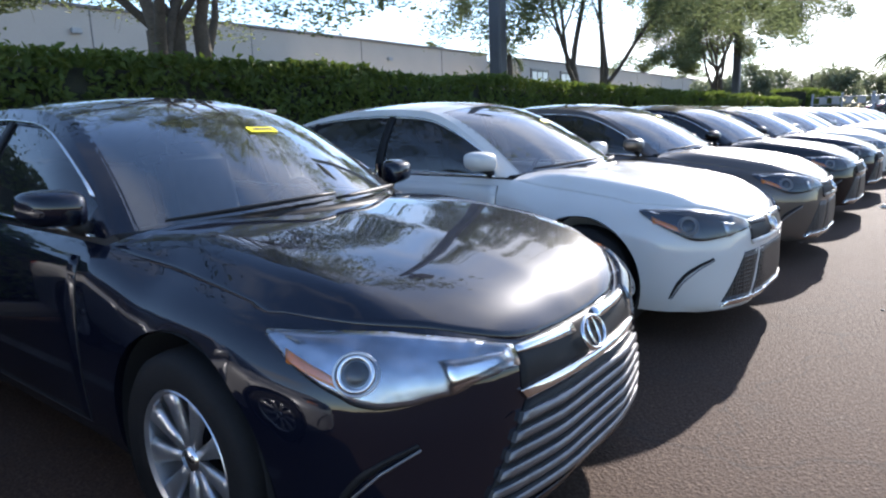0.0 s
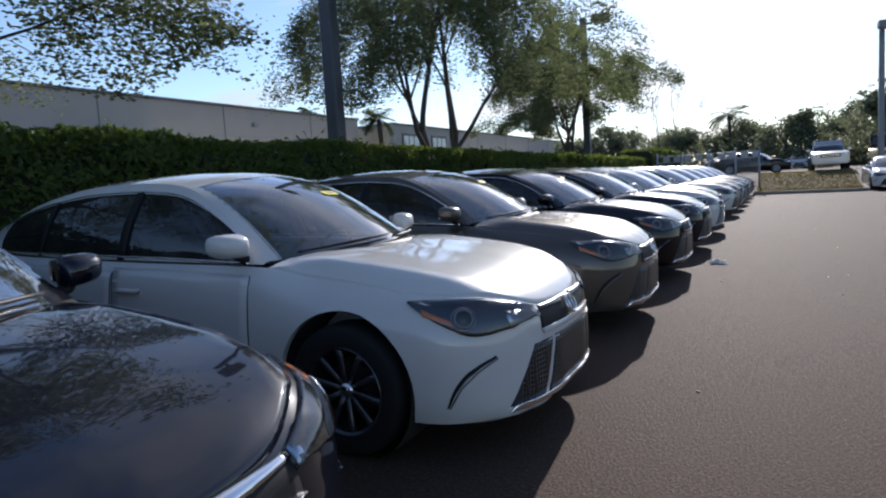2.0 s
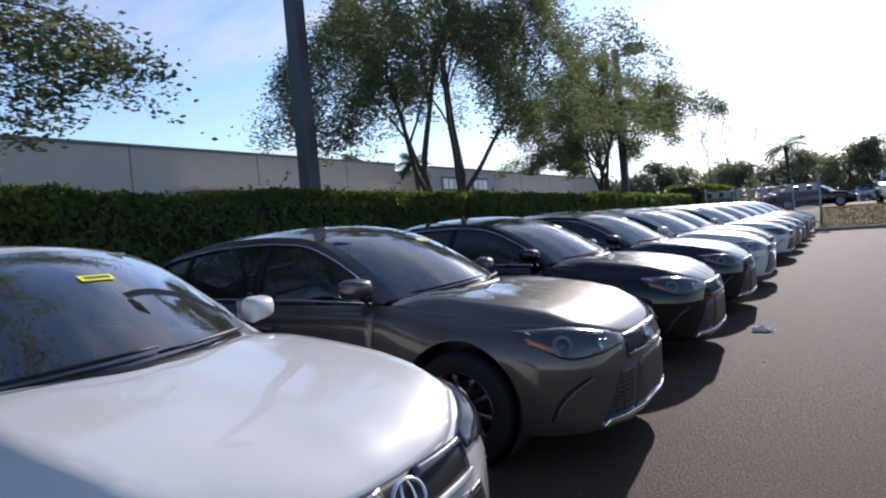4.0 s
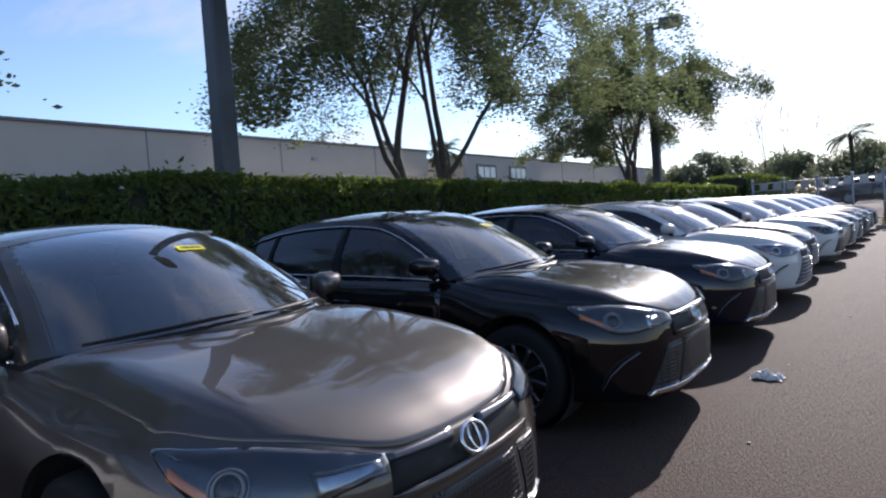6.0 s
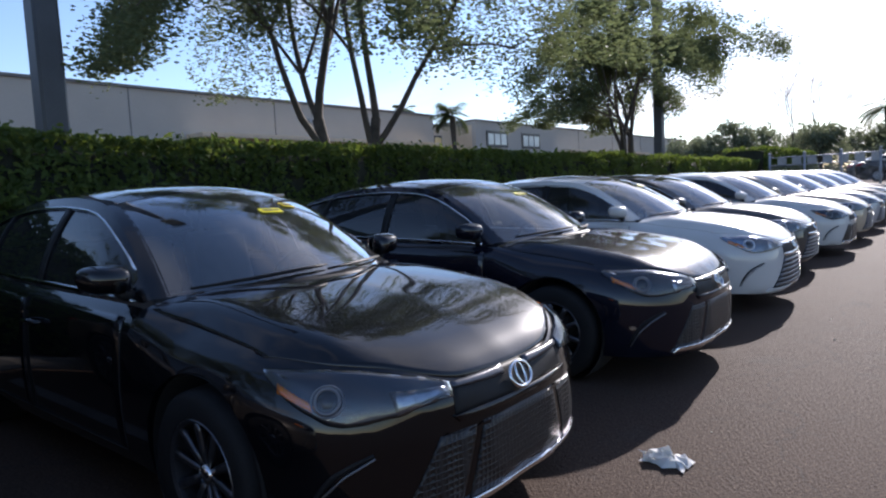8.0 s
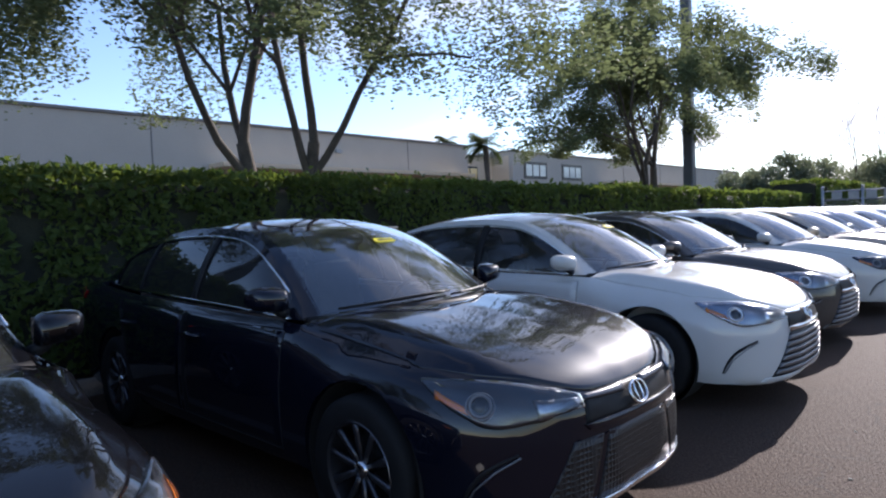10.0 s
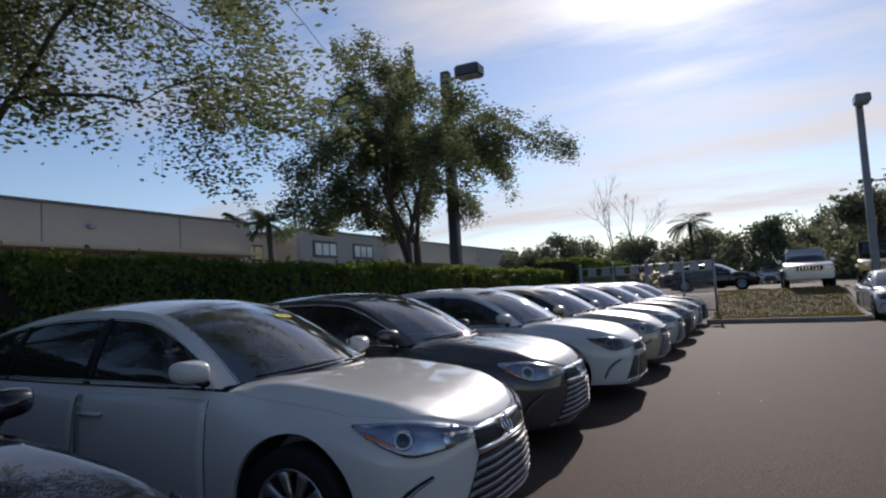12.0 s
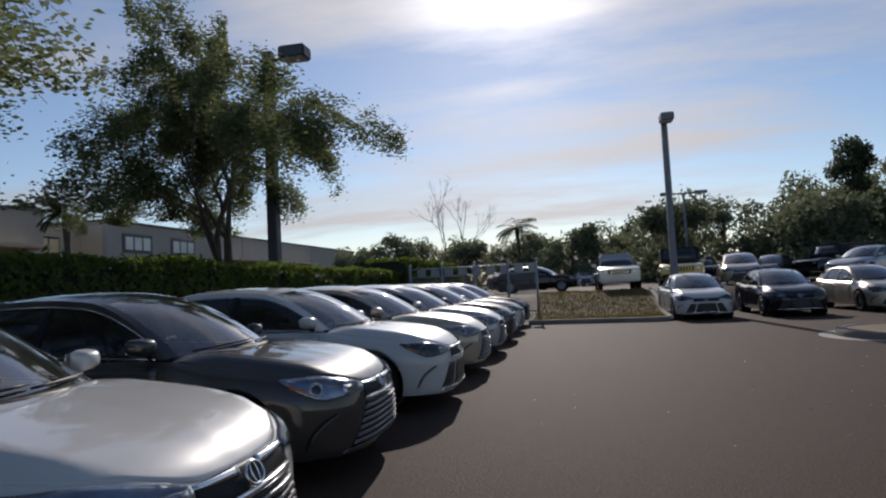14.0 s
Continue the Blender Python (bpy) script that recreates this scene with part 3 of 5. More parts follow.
def build_sedan(sport):
    """car > body, hood, doors, glass, lamps, grilles, mirrors, wheels and cabin."""
    car = new("car")
    skin = sedan_skin()
    tree = BVHTree.FromBMesh(skin)
    nose = Caster(tree)
    part("body", cut_arches(skin), P_WHITE, car)
    part("underbody", box((-2.1, -0.70, 0.19), (2.1, 0.70, 0.45), 0.03), M_UNDER, car)
    for x in (FRONT_AXLE, REAR_AXLE):
        for s in (1, -1):
            liner = lathe([(0.384, s * 0.885), (0.384, s * 0.60), (0.01, s * 0.60)], 32, (x, 0, WHEEL_R + 0.012))
            part("wheel_liner", smooth(liner, 40), M_UNDER, car)
    # hood and doors: panels with a shut line round them
    front = [(1.86, -0.815, 0.87), (2.10, -0.69, 0.80), (2.26, -0.51, 0.745), (2.365, -0.33, 0.70), (2.395, -0.15, 0.69), (2.40, 0, 0.688), (2.395, 0.15, 0.69), (2.365, 0.33, 0.70), (2.26, 0.51, 0.745), (2.10, 0.69, 0.80), (1.86, 0.815, 0.87)]
    cowl = [(1.075, -0.80, 0.945), (1.20, -0.5, 0.98), (1.30, -0.2, 0.99), (1.32, 0, 1.0), (1.30, 0.2, 0.99), (1.20, 0.5, 0.98), (1.075, 0.80, 0.945)]
    part("hood", snapped(front, cowl, 41, 31, tree, 0.0018, 0.004, False), P_WHITE, car)
    for s in (1, -1):
        for x0, x1, label in ((0.99, -0.16, "front door"), (-0.172, -1.22, "rear door")):
            lean = 0.0 if x0 > 0 else 0.12
            low = [(x0 - 0.04, 0.93 * s, 0.30), ((x0 + x1) / 2, 0.93 * s, 0.29), (x1 + lean * 1.8, 0.93 * s, 0.30)]
            high = [(x0 - 0.02 if x0 > 0 else x0, 0.88 * s, 0.905), ((x0 + x1) / 2, 0.88 * s, 0.945), (x1, 0.88 * s, 0.965)]
            door = part("door", snapped(low, high, 16, 16, tree, 0.0014, 0.0, False), P_WHITE, car)
            edge = polyline([high[0], low[0]], 14) + polyline([low[0], low[2]], 12)[1:] + polyline([low[2], high[2]], 14)[1:]
            gap = [tree.find_nearest(q)[0] + tree.find_nearest(q)[1] * 0.0005 for q in edge]
            part("shut_line", tube(gap, 0.0032, 5), M_UNDER, door, "dark gap round the door")
            hx = x1 + 0.16
            hit, _, _, _ = tree.find_nearest(Vector((hx, 0.95 * s, 0.80)))
            h = tube([(hx - 0.10, hit.y - 0.012 * s, 0.80), (hx - 0.09, hit.y + 0.030 * s, 0.802), (hx, hit.y + 0.040 * s, 0.806), (hx + 0.09, hit.y + 0.030 * s, 0.802), (hx + 0.10, hit.y - 0.012 * s, 0.80)], [0.010, 0.014, 0.016, 0.014, 0.010], 8)
            part("door_handle", h, P_WHITE, door)
    # roof, pillars and glass
    full = list(np.linspace(-1, 1, 25))
    part("roof", outward(surface(roof_point, full, list(np.linspace(0, 1, 17))), CABIN), P_WHITE, car)
    pillars = bmesh.new()
    for s in (1, -1):
        for fn, bs in ((windscreen_point, np.linspace(0, 1, 13)), (rear_point, np.linspace(0, 1, 11))):
            rows = [[pillars.verts.new(fn(s * a, b)) for b in bs] for a in (0.915, 0.96, 1.0)]
            grid_faces(pillars, rows)
        xs = list(np.linspace(-1.97, 0.99, 61))
        qs = [0, 0.05, 0.3, 0.6, 0.86, 0.93, 1.0]
        rows = [[pillars.verts.new((p.x, p.y * s, p.z)) for p in (side_point(x, q) for q in qs)] for x in xs]
        grid_faces(pillars, rows, keep=lambda i, j: not (1 <= j <= 3 and -1.60 < xs[i] < 0.80))
    part("pillar_frame", outward(pillars, CABIN), P_WHITE, car)
    part("windscreen", outward(surface(windscreen_point, list(np.linspace(-0.93, 0.93, 25)), list(np.linspace(0.0, 0.985, 13))), CABIN), M_GLASS, car, "clear windscreen glass")
    part("rear_window", outward(surface(rear_point, list(np.linspace(-0.93, 0.93, 21)), list(np.linspace(0.02, 0.98, 9))), CABIN), M_TINT, car)
    for s in (1, -1):
        for x0, x1 in ((-0.15, 0.83), (-1.03, -0.19), (-1.62, -1.06)):
            bm = bmesh.new()
            rows = []
            for x in np.linspace(x0, x1, 10):
                rows.append([bm.verts.new((p.x, (p.y - 0.012) * s, p.z)) for p in (side_point(x, q) for q in np.linspace(0.03, 0.88, 7))])
            grid_faces(bm, rows, flip=s < 0)
            part("side_window", outward(bm, CABIN), M_TINT, car, "dark tinted side glass")
        for xb, w in ((-0.17, 0.035), (-1.045, 0.02)):
            bm = bmesh.new()
            rows = [[bm.verts.new((p.x, (p.y + 0.001) * s, p.z)) for p in (side_point(x, q) for q in np.linspace(0.0, 0.9, 7))] for x in (xb - w, xb, xb + w)]
            grid_faces(bm, rows)
            part("window_post", thicken(bm, 0.01), M_BLACK, car)
        line = [side_point(x, 0.045) for x in np.linspace(0.90, -1.60, 14)]
        arc = [side_point(x, 0.885) for x in np.linspace(-1.63, 0.80, 22)]
        pts = [Vector((p.x, (p.y + 0.004) * s, p.z)) for p in line + arc]
        part("window_trim", tube(pts, 0.0065, 6), M_CHROME, car, "thin chrome trim round the side glass")
    for y0, y1, x0, x1 in ((-0.62, 0.02, 0.96, 1.05), (0.0, 0.60, 1.03, 0.96)):
        pts = []
        for t in np.linspace(0, 1, 7):
            y = y0 + (y1 - y0) * t
            a = y / 0.75
            p = windscreen_point(a, 0.03 + 0.03 * t)
            pts.append(p + Vector((0.012, 0, 0.016)))
        part("wiper", tube(pts, [0.006, 0.008, 0.009, 0.009, 0.009, 0.008, 0.005], 6), M_BLACK, car)
    cowl_bm = bmesh.new()
    rows = [[cowl_bm.verts.new(windscreen_point(a, 0.035) + Vector((0, 0, -0.004))), cowl_bm.verts.new(windscreen_point(a, 0.0) + Vector((0.025, 0, -0.005)))] for a in np.linspace(-1, 1, 21)]
    grid_faces(cowl_bm, rows)
    part("cowl_panel", thicken(cowl_bm, 0.012), M_BLACK, car)
    # door mirrors
    for s in (1, -1):
        m = bmesh.new()
        bmesh.ops.create_uvsphere(m, u_segments=20, v_segments=12, radius=1)
        for v in m.verts:
            c = v.co
            px = 0.052 * c.x if c.x < 0 else 0.10 * c.x
            taper = 1.0 - 0.18 * c.y * s
            v.co = Vector((0.83 + px - 0.03 * c.y * s, s * 0.885 + 0.100 * math.copysign(abs(c.y) ** 0.55, c.y), 1.055 + 0.066 * taper * math.copysign(abs(c.z) ** 0.6, c.z) + 0.012 * c.y * s))
        for f in m.faces:
            f.smooth = True
        mirror = part("door_mirror", m, P_WHITE, car)
        part("mirror_glass", box((0.774, min(s * 0.805, s * 0.96), 1.01), (0.782, max(s * 0.805, s * 0.96), 1.10), 0.003), M_MIRROR, mirror)
        part("mirror_foot", tube([(0.86, s * 0.77, 0.965), (0.86, s * 0.82, 0.985), (0.84, s * 0.86, 1.02)], [0.03, 0.026, 0.024], 8), M_BLACK, mirror)
    # lamps
    top = [(2.36, 0.375, 0.688), (2.27, 0.53, 0.728), (2.11, 0.71, 0.782), (1.92, 0.85, 0.838)]
    low = [(2.38, 0.385, 0.642), (2.33, 0.50, 0.632), (2.26, 0.62, 0.612), (2.17, 0.73, 0.606), (2.05, 0.83, 0.690), (1.92, 0.88, 0.812)]
    for s in (1, -1):
        t2, l2 = [(x, y * s, z) for x, y, z in top], [(x, y * s, z) for x, y, z in low]
        lamp = part("headlight", snapped(l2, t2, 30, 12, tree, 0.007, 0.006, False), M_LAMP_DARK if sport else M_LAMP, car, "clear headlight with chrome reflector and projector")
        part("lamp_cover", snapped(l2, t2, 30, 12, tree, 0.015, 0.010, False, 0.003), M_CLEAR, lamp)
        part("projector", disc_on(bmesh.new(), nose, (2.16, 0.755 * s, 0.692), 0.032, 0.010, 0.011), M_LAMP_DARK, lamp)
        r1 = ring_on(bmesh.new(), nose, (2.16, 0.755 * s, 0.692), 0.042, 0.042, 0.006, 0.015)
        part("projector_ring", r1, M_SLAT if sport else M_CHROME, lamp)
        part("amber_reflector", snapped([(2.16, 0.745 * s, 0.630), (2.07, 0.82 * s, 0.688), (2.00, 0.865 * s, 0.735)], [(2.12, 0.765 * s, 0.668), (2.05, 0.825 * s, 0.728), (1.99, 0.868 * s, 0.780)], 10, 4, tree, 0.011, 0.003, False), M_AMBER, lamp, "amber side reflector")
        part("lamp_strip", snapped([(2.335, 0.40 * s, 0.660), (2.25, 0.60 * s, 0.628)], [(2.33, 0.40 * s, 0.680), (2.24, 0.60 * s, 0.700)], 8, 4, nose, 0.011, 0.003, False), M_CHROME if not sport else M_LAMP, lamp)
        part("projector_bezel", ring_on(bmesh.new(), nose, (2.16, 0.755 * s, 0.692), 0.056, 0.052, 0.004, 0.012), M_SLAT if sport else M_ALLOY, lamp)
        part("tail_light", snapped([(-2.36, 0.62 * s, 0.84), (-2.30, 0.76 * s, 0.86), (-2.05, 0.89 * s, 0.92)], [(-2.33, 0.60 * s, 0.98), (-2.22, 0.76 * s, 1.0), (-2.0, 0.88 * s, 0.99)], 12, 6, tree, 0.008, 0.006, False), M_TAIL, car, "red tail light")
        slash = snapped([(2.275, 0.67 * s, 0.505), (2.20, 0.745 * s, 0.455), (2.14, 0.79 * s, 0.385), (2.09, 0.815 * s, 0.285)], [(2.268, 0.675 * s, 0.514), (2.185, 0.755 * s, 0.465), (2.123, 0.80 * s, 0.388), (2.083, 0.82 * s, 0.285)], 16, 3, tree, 0.003, 0.003, False)
        part("bumper_vent", slash, M_BLACK, car)
        part("vent_trim", tube([tree.find_nearest(Vector(q))[0] + tree.find_nearest(Vector(q))[1] * 0.008 for q in ((2.275, 0.67 * s, 0.500), (2.205, 0.74 * s, 0.450), (2.145, 0.787 * s, 0.38), (2.095, 0.812 * s, 0.285))], 0.004, 6), M_SLAT, car)
    # nose
    part("upper_grille", trapezoid(tree, 0.578, 0.686, 0.385, 0.370, 0.003), M_BLACK, car)
    for s in (1, -1):
        part("grille_bar", snapped([(2.5, 0.075 * s, 0.652), (2.5, 0.22 * s, 0.658), (2.4, 0.37 * s, 0.668)], [(2.5, 0.075 * s, 0.682), (2.5, 0.22 * s, 0.683), (2.4, 0.37 * s, 0.683)], 10, 4, nose, 0.012, 0.010, False, 0.004), M_ALLOY_DARK if sport else M_CHROME, car, "bright grille bar")
    badge = ring_on(None, tree, (2.46, 0, 0.650), 0.072, 0.050, 0.0075, 0.022)
    ring_on(badge, tree, (2.46, 0, 0.653), 0.026, 0.048, 0.006, 0.022)
    part("badge", badge, M_CHROME, car, "oval chrome badge")
    if sport:
        part("grille_lip", trapezoid(tree, 0.553, 0.580, 0.37, 0.395, 0.010, bulge=0.006), P_WHITE, car)
        part("lower_grille", trapezoid(tree, 0.25, 0.525, 0.335, 0.250, 0.003), M_MESH, car, "black mesh lower grille")
        for s in (1, -1):
            part("side_intake", trapezoid(tree, 0.250, 0.520, s * 0.62, s * 0.46, 0.003, s * 0.375, s * 0.285), M_MESH, car, "black mesh side intake")
        part("front_lip", trapezoid(tree, 0.225, 0.255, 0.62, 0.60, 0.012, bulge=0.006), M_CHROME, car, "bright lower lip")
    else:
        part("grille_lip", trapezoid(tree, 0.548, 0.580, 0.37, 0.395, 0.010, bulge=0.008), M_CHROME, car, "chrome strip over the grille")
        part("lower_grille", trapezoid(tree, 0.235, 0.545, 0.57, 0.37, 0.003), M_BLACK, car)
        for k in range(6):
            z = 0.262 + 0.046 * k
            w = 0.558 + (0.37 - 0.558) * (z - 0.235) / 0.325
            part("grille_slat", trapezoid(tree, z, z + 0.026, w, w - 0.012, 0.016, nv=4, bulge=0.006), M_SLAT, car)
        part("front_lip", trapezoid(tree, 0.215, 0.240, 0.64, 0.62, 0.010, bulge=0.004), P_WHITE, car)
    # cabin
    part("dashboard", box((0.66, -0.66, 0.62), (1.12, 0.66, 0.935), 0.07, None, 4), M_TRIM, car)
    wheel_pts = [Vector((0.58 + 0.06 * math.sin(a), 0.36 + 0.185 * math.cos(a), 0.87 + 0.175 * math.sin(a))) for a in np.linspace(0, 2 * math.pi, 25)]
    part("steering_wheel", tube(wheel_pts, 0.016, 8, cap=False), M_BLACK, car)
    for s in (1, -1):
        seat = part("front_seat", box((-0.20, s * 0.36 - 0.25, 0.56), (0.34, s * 0.36 + 0.25, 0.72), 0.05, None, 3), M_SEAT, car)
        back = box((-0.06, -0.24, 0.0), (0.06, 0.24, 0.58), 0.05, None, 3)
        back.transform(pose(-0.18, s * 0.36, 0.62, 0, -14, 0))
        part("seat_back", back, M_SEAT, seat)
        head = box((-0.045, -0.13, 0.0), (0.045, 0.13, 0.17), 0.045, None, 4)
        head.transform(pose(-0.335, s * 0.36, 1.20, 0, -10, 0))
        part("headrest", head, M_SEAT, seat)
    bench = box((-0.07, -0.64, 0.0), (0.07, 0.64, 0.55), 0.05, None, 3)
    bench.transform(pose(-1.28, 0, 0.60, 0, -22, 0))
    part("rear_seat", bench, M_SEAT, car)
    part("parcel_shelf", box((-1.90, -0.62, 0.98), (-1.42, 0.62, 1.01), 0.01), M_TRIM, car)
    liner = surface(lambda a, t: roof_point(a * 0.98, t) + Vector((0, 0, -0.03)), full[::2], list(np.linspace(0.02, 1, 9)))
    part("headliner", liner, M_BEIGE, car)
    part("rear_view_mirror", box((0.40, -0.12, 1.30), (0.425, 0.12, 1.365), 0.012), M_BLACK, car)
    part("sun_visor", box((0.26, 0.15, 1.395), (0.40, 0.46, 1.410), 0.006), M_BEIGE, car)
    for x in (FRONT_AXLE, REAR_AXLE):
        for s in (1, -1):
            build_wheel(car, x, s, sport)
    return car


M_TAIL = material("red tail lens", (0.35, 0.01, 0.012), 0.15, coat=1.0)


def mesh_material():
    m = bpy.data.materials.new("black grille mesh")
    m.use_nodes = True
    g = Nodes(m.node_tree)
    out, b = g.add("ShaderNodeOutputMaterial"), g.add("ShaderNodeBsdfPrincipled")
    g.link(b.outputs[0], out.inputs[0])
    vor = g.add("ShaderNodeTexVoronoi", feature="DISTANCE_TO_EDGE")
    vor.inputs["Scale"].default_value, vor.inputs["Randomness"].default_value = 42.0, 0.0
    g.link(g.add("ShaderNodeTexCoord").outputs["Object"], vor.inputs["Vector"])
    g.link(g.ramp(vor.outputs["Distance"], (0.08, (0.018, 0.018, 0.019)), (0.16, (0.003, 0.003, 0.003))), b.inputs["Base Color"])
    b.inputs["Roughness"].default_value = 0.4
    bp = g.add("ShaderNodeBump")
    bp.invert = True
    bp.inputs["Distance"].default_value = 0.01
    g.link(vor.outputs["Distance"], bp.inputs["Height"])
    g.link(bp.outputs[0], b.inputs["Normal"])
    return m


M_MESH = mesh_material()
LEFT_PAINT = {P_WHITE}


def repaint(car, coat, trim=None):
    """Give every painted panel of a car its own colour."""
    for o in car.children_recursive:
        slot = o.material_slots[0]
        if slot.material in LEFT_PAINT:
            slot.link = "OBJECT"
            slot.material = coat


def windscreen_tag(car, a, b, wide=0.15, high=0.05, mat=None, bars=True):
    """A paper tag inside the windscreen, with unreadable marks."""
    mid, right, up = windscreen_point(a, b), windscreen_point(a + 0.02, b), windscreen_point(a, b + 0.02)
    ex = (right - mid).normalized()
    ez = (up - mid)
    ez = (ez - ex * ez.dot(ex)).normalized()
    n = ex.cross(ez).normalized()
    if n.x < 0:
        n = -n
    bm = bmesh.new()
    bmesh.ops.create_cube(bm, size=1)
    for v in bm.verts:
        v.co = mid + n * (0.004 + 0.001 * v.co.z) + ex * v.co.x * wide + ez * v.co.y * high
    tag = part("windscreen_tag", bm, mat or M_TAG, car, "yellow paper tag on the windscreen")
    if bars:
        for k, w in enumerate((0.010, 0.022, 0.014, 0.018, 0.012, 0.020)):
            bm = bmesh.new()
            c = mid + n * 0.0065 + ex * (k - 2.5) * wide * 0.13
            vs = [bm.verts.new(c + ex * sx * w / 2 + ez * sz * high * 0.22) for sx, sz in ((-1, -1), (1, -1), (1, 1), (-1, 1))]
            bm.faces.new(vs)
            part("tag_mark", bm, M_INK, tag)

# ---------------------------------------------------------------- ground


def rise(x, y):
    """Height of the ground: the lot is flat, beyond it a bank climbs to a higher lot."""
    start = 36.9 if x < 4.2 else 36.9 + 3.9 * min(1.0, (x - 4.2) / 0.8)
    t = min(max((y - start) / (43.2 - start), 0.0), 1.0)
    return 0.85 * t * t * (3 - 2 * t)


def build_ground():
    bm = bmesh.new()
    xs = [-2500, -600, -200, -80, -40, -20, -8, -4, -2, -0.5, 1, 2.5, 3.9, 4.2, 4.6, 5.0, 6, 8, 12, 20, 40, 80, 200, 600, 2500]
    ys = [-2500, -600, -100, -20, 0, 10, 20, 30, 36.4, 36.9, 37.5, 38.2, 39, 39.8, 40.6, 41.4, 42.2, 43.2, 46, 60, 90, 150, 400, 1000, 2500]
    rows = [[bm.verts.new((x, y, rise(x, y))) for y in ys] for x in xs]
    grid_faces(bm, rows, flip=True)
    ob = part("ground", bm, M_ASPHALT, None)
    return tagged(ob, "worn brown-grey asphalt of the car lot", "ground", kind="structure")


build_ground()


def strip_on_ground(name, mat, x0, x1, y0, y1, lift, label, n=14):
    bm = bmesh.new()
    xs, ys = np.linspace(x0, x1, n), np.linspace(y0, y1, n)
    rows = [[bm.verts.new((x, y, rise(x, y) + lift)) for y in ys] for x in xs]
    grid_faces(bm, rows, flip=True)
    return tagged(part(name, bm, mat, None), label, name.replace("_", " "), kind="structure")


strip_on_ground("planting_bed", M_SOIL, -9.0, -5.75, -14, 53, 0.03, "bare brown mulch bed under the hedge", 20)


def kerb(points, name="kerb", label="worn concrete kerb along the asphalt"):
    """A cast kerb: a real step with a rounded front edge."""
    bm = bmesh.new()
    pts = [Vector(p) for p in points]
    rows = []
    for i, p in enumerate(pts):
        d = (pts[min(i + 1, len(pts) - 1)] - pts[max(i - 1, 0)])
        d.z = 0
        d.normalize()
        side = Vector((d.y, -d.x, 0))
        rows.append([bm.verts.new(p + side * o + Vector((0, 0, h))) for o, h in ((0.10, -0.05), (0.09, 0.10), (0.07, 0.135), (0.03, 0.15), (-0.10, 0.15), (-0.10, -0.05))])
    grid_faces(bm, rows)
    bmesh.ops.recalc_face_normals(bm, faces=bm.faces[:])
    return tagged(part(name, bm, M_KERB, None), label, "kerb", kind="structure")


kerb([(-5.75, 53 - 67 * k / 20, 0) for k in range(21)])
kerb([(-0.6 + 4.0 * k / 10, 36.25 - 0.75 * k / 10, 0) for k in range(11)] + [(3.75, 35.6, 0), (3.95, 35.95, 0), (4.05, 36.6, 0), (4.1, 37.6, 0.03), (4.15, 39, 0.15), (4.2, 41, 0.55), (4.2, 43, 0.80)])


def grass_bank():
    bm = bmesh.new()
    rows = []
    for x in np.linspace(-0.6, 4.02, 16):
        y0 = 36.25 - 0.75 * min(1, (x + 0.6) / 4.0) + 0.06
        rows.append([bm.verts.new((x, y, max(0.10, rise(x, y) + 0.06) + 0.02 * noise.noise((x * 2, y * 2, 0)))) for y in np.linspace(y0, 43.4, 20)])
    grid_faces(bm, rows, flip=True)
    tagged(part("grass_bank", bm, M_GRASS, None), "dry mown grass bank behind the kerb", "grass", kind="structure")
    rng = random.Random(4)
    verts, faces = [], []
    for _ in range(14000):
        x, y = rng.uniform(-0.5, 3.95), rng.uniform(35.6, 43.3)
        if y < 36.38 - 0.75 * min(1, (x + 0.6) / 4.0):
            continue
        z = max(0.10, rise(x, y) + 0.06)
        a, h = rng.uniform(0, 6.28), rng.uniform(0.03, 0.09)
        dx, dy = 0.012 * math.cos(a), 0.012 * math.sin(a)
        i = len(verts)
        verts += [(x - dx, y - dy, z), (x + dx, y + dy, z), (x + rng.uniform(-0.04, 0.04), y + rng.uniform(-0.04, 0.04), z + h)]
        faces.append((i, i + 1, i + 2))
    me = bpy.data.meshes.new("grass")
    me.from_pydata(verts, [], faces)
    me.materials.append(M_BLADE)
    tagged(new("grass", me), "short dry green and straw grass blades", "grass", kind="stuff")


grass_bank()


def island():
    """The rounded end of a kerbed island at the far side of the lane."""
    c, r = Vector((7.6, 28.9, 0)), 1.25
    pts = [c + Vector((r * math.cos(a), r * math.sin(a), 0)) for a in np.linspace(math.pi * 0.5, math.pi * 1.5, 15)]
    pts = [Vector((18, 28.9 + r, 0))] + pts + [Vector((18, 28.9 - r, 0))]
    kerb(pts, "kerb", "pale concrete kerb of a rounded traffic island")
    bm = bmesh.new()
    vs = [bm.verts.new(p + (c - p).normalized() * 0.09 + Vector((0, 0, 0.14))) for p in pts]
    bm.faces.new(vs)
    tagged(part("island_grass", bm, M_GRASS, None), "dry grass on a kerbed island", "grass", kind="structure")
    bm = bmesh.new()
    outer = [bm.verts.new(c + (p - c) * 1.32 + Vector((0, 0, 0.006))) for p in pts[1:-1]]
    inner = [bm.verts.new(c + (p - c) * 1.04 + Vector((0, 0, 0.010))) for p in pts[1:-1]]
    for k in range(len(outer) - 1):
        bm.faces.new((outer[k], outer[k + 1], inner[k + 1], inner[k]))
    tagged(part("gutter", bm, M_CONCRETE, None), "pale concrete gutter round the island", "gutter", kind="structure")


island()


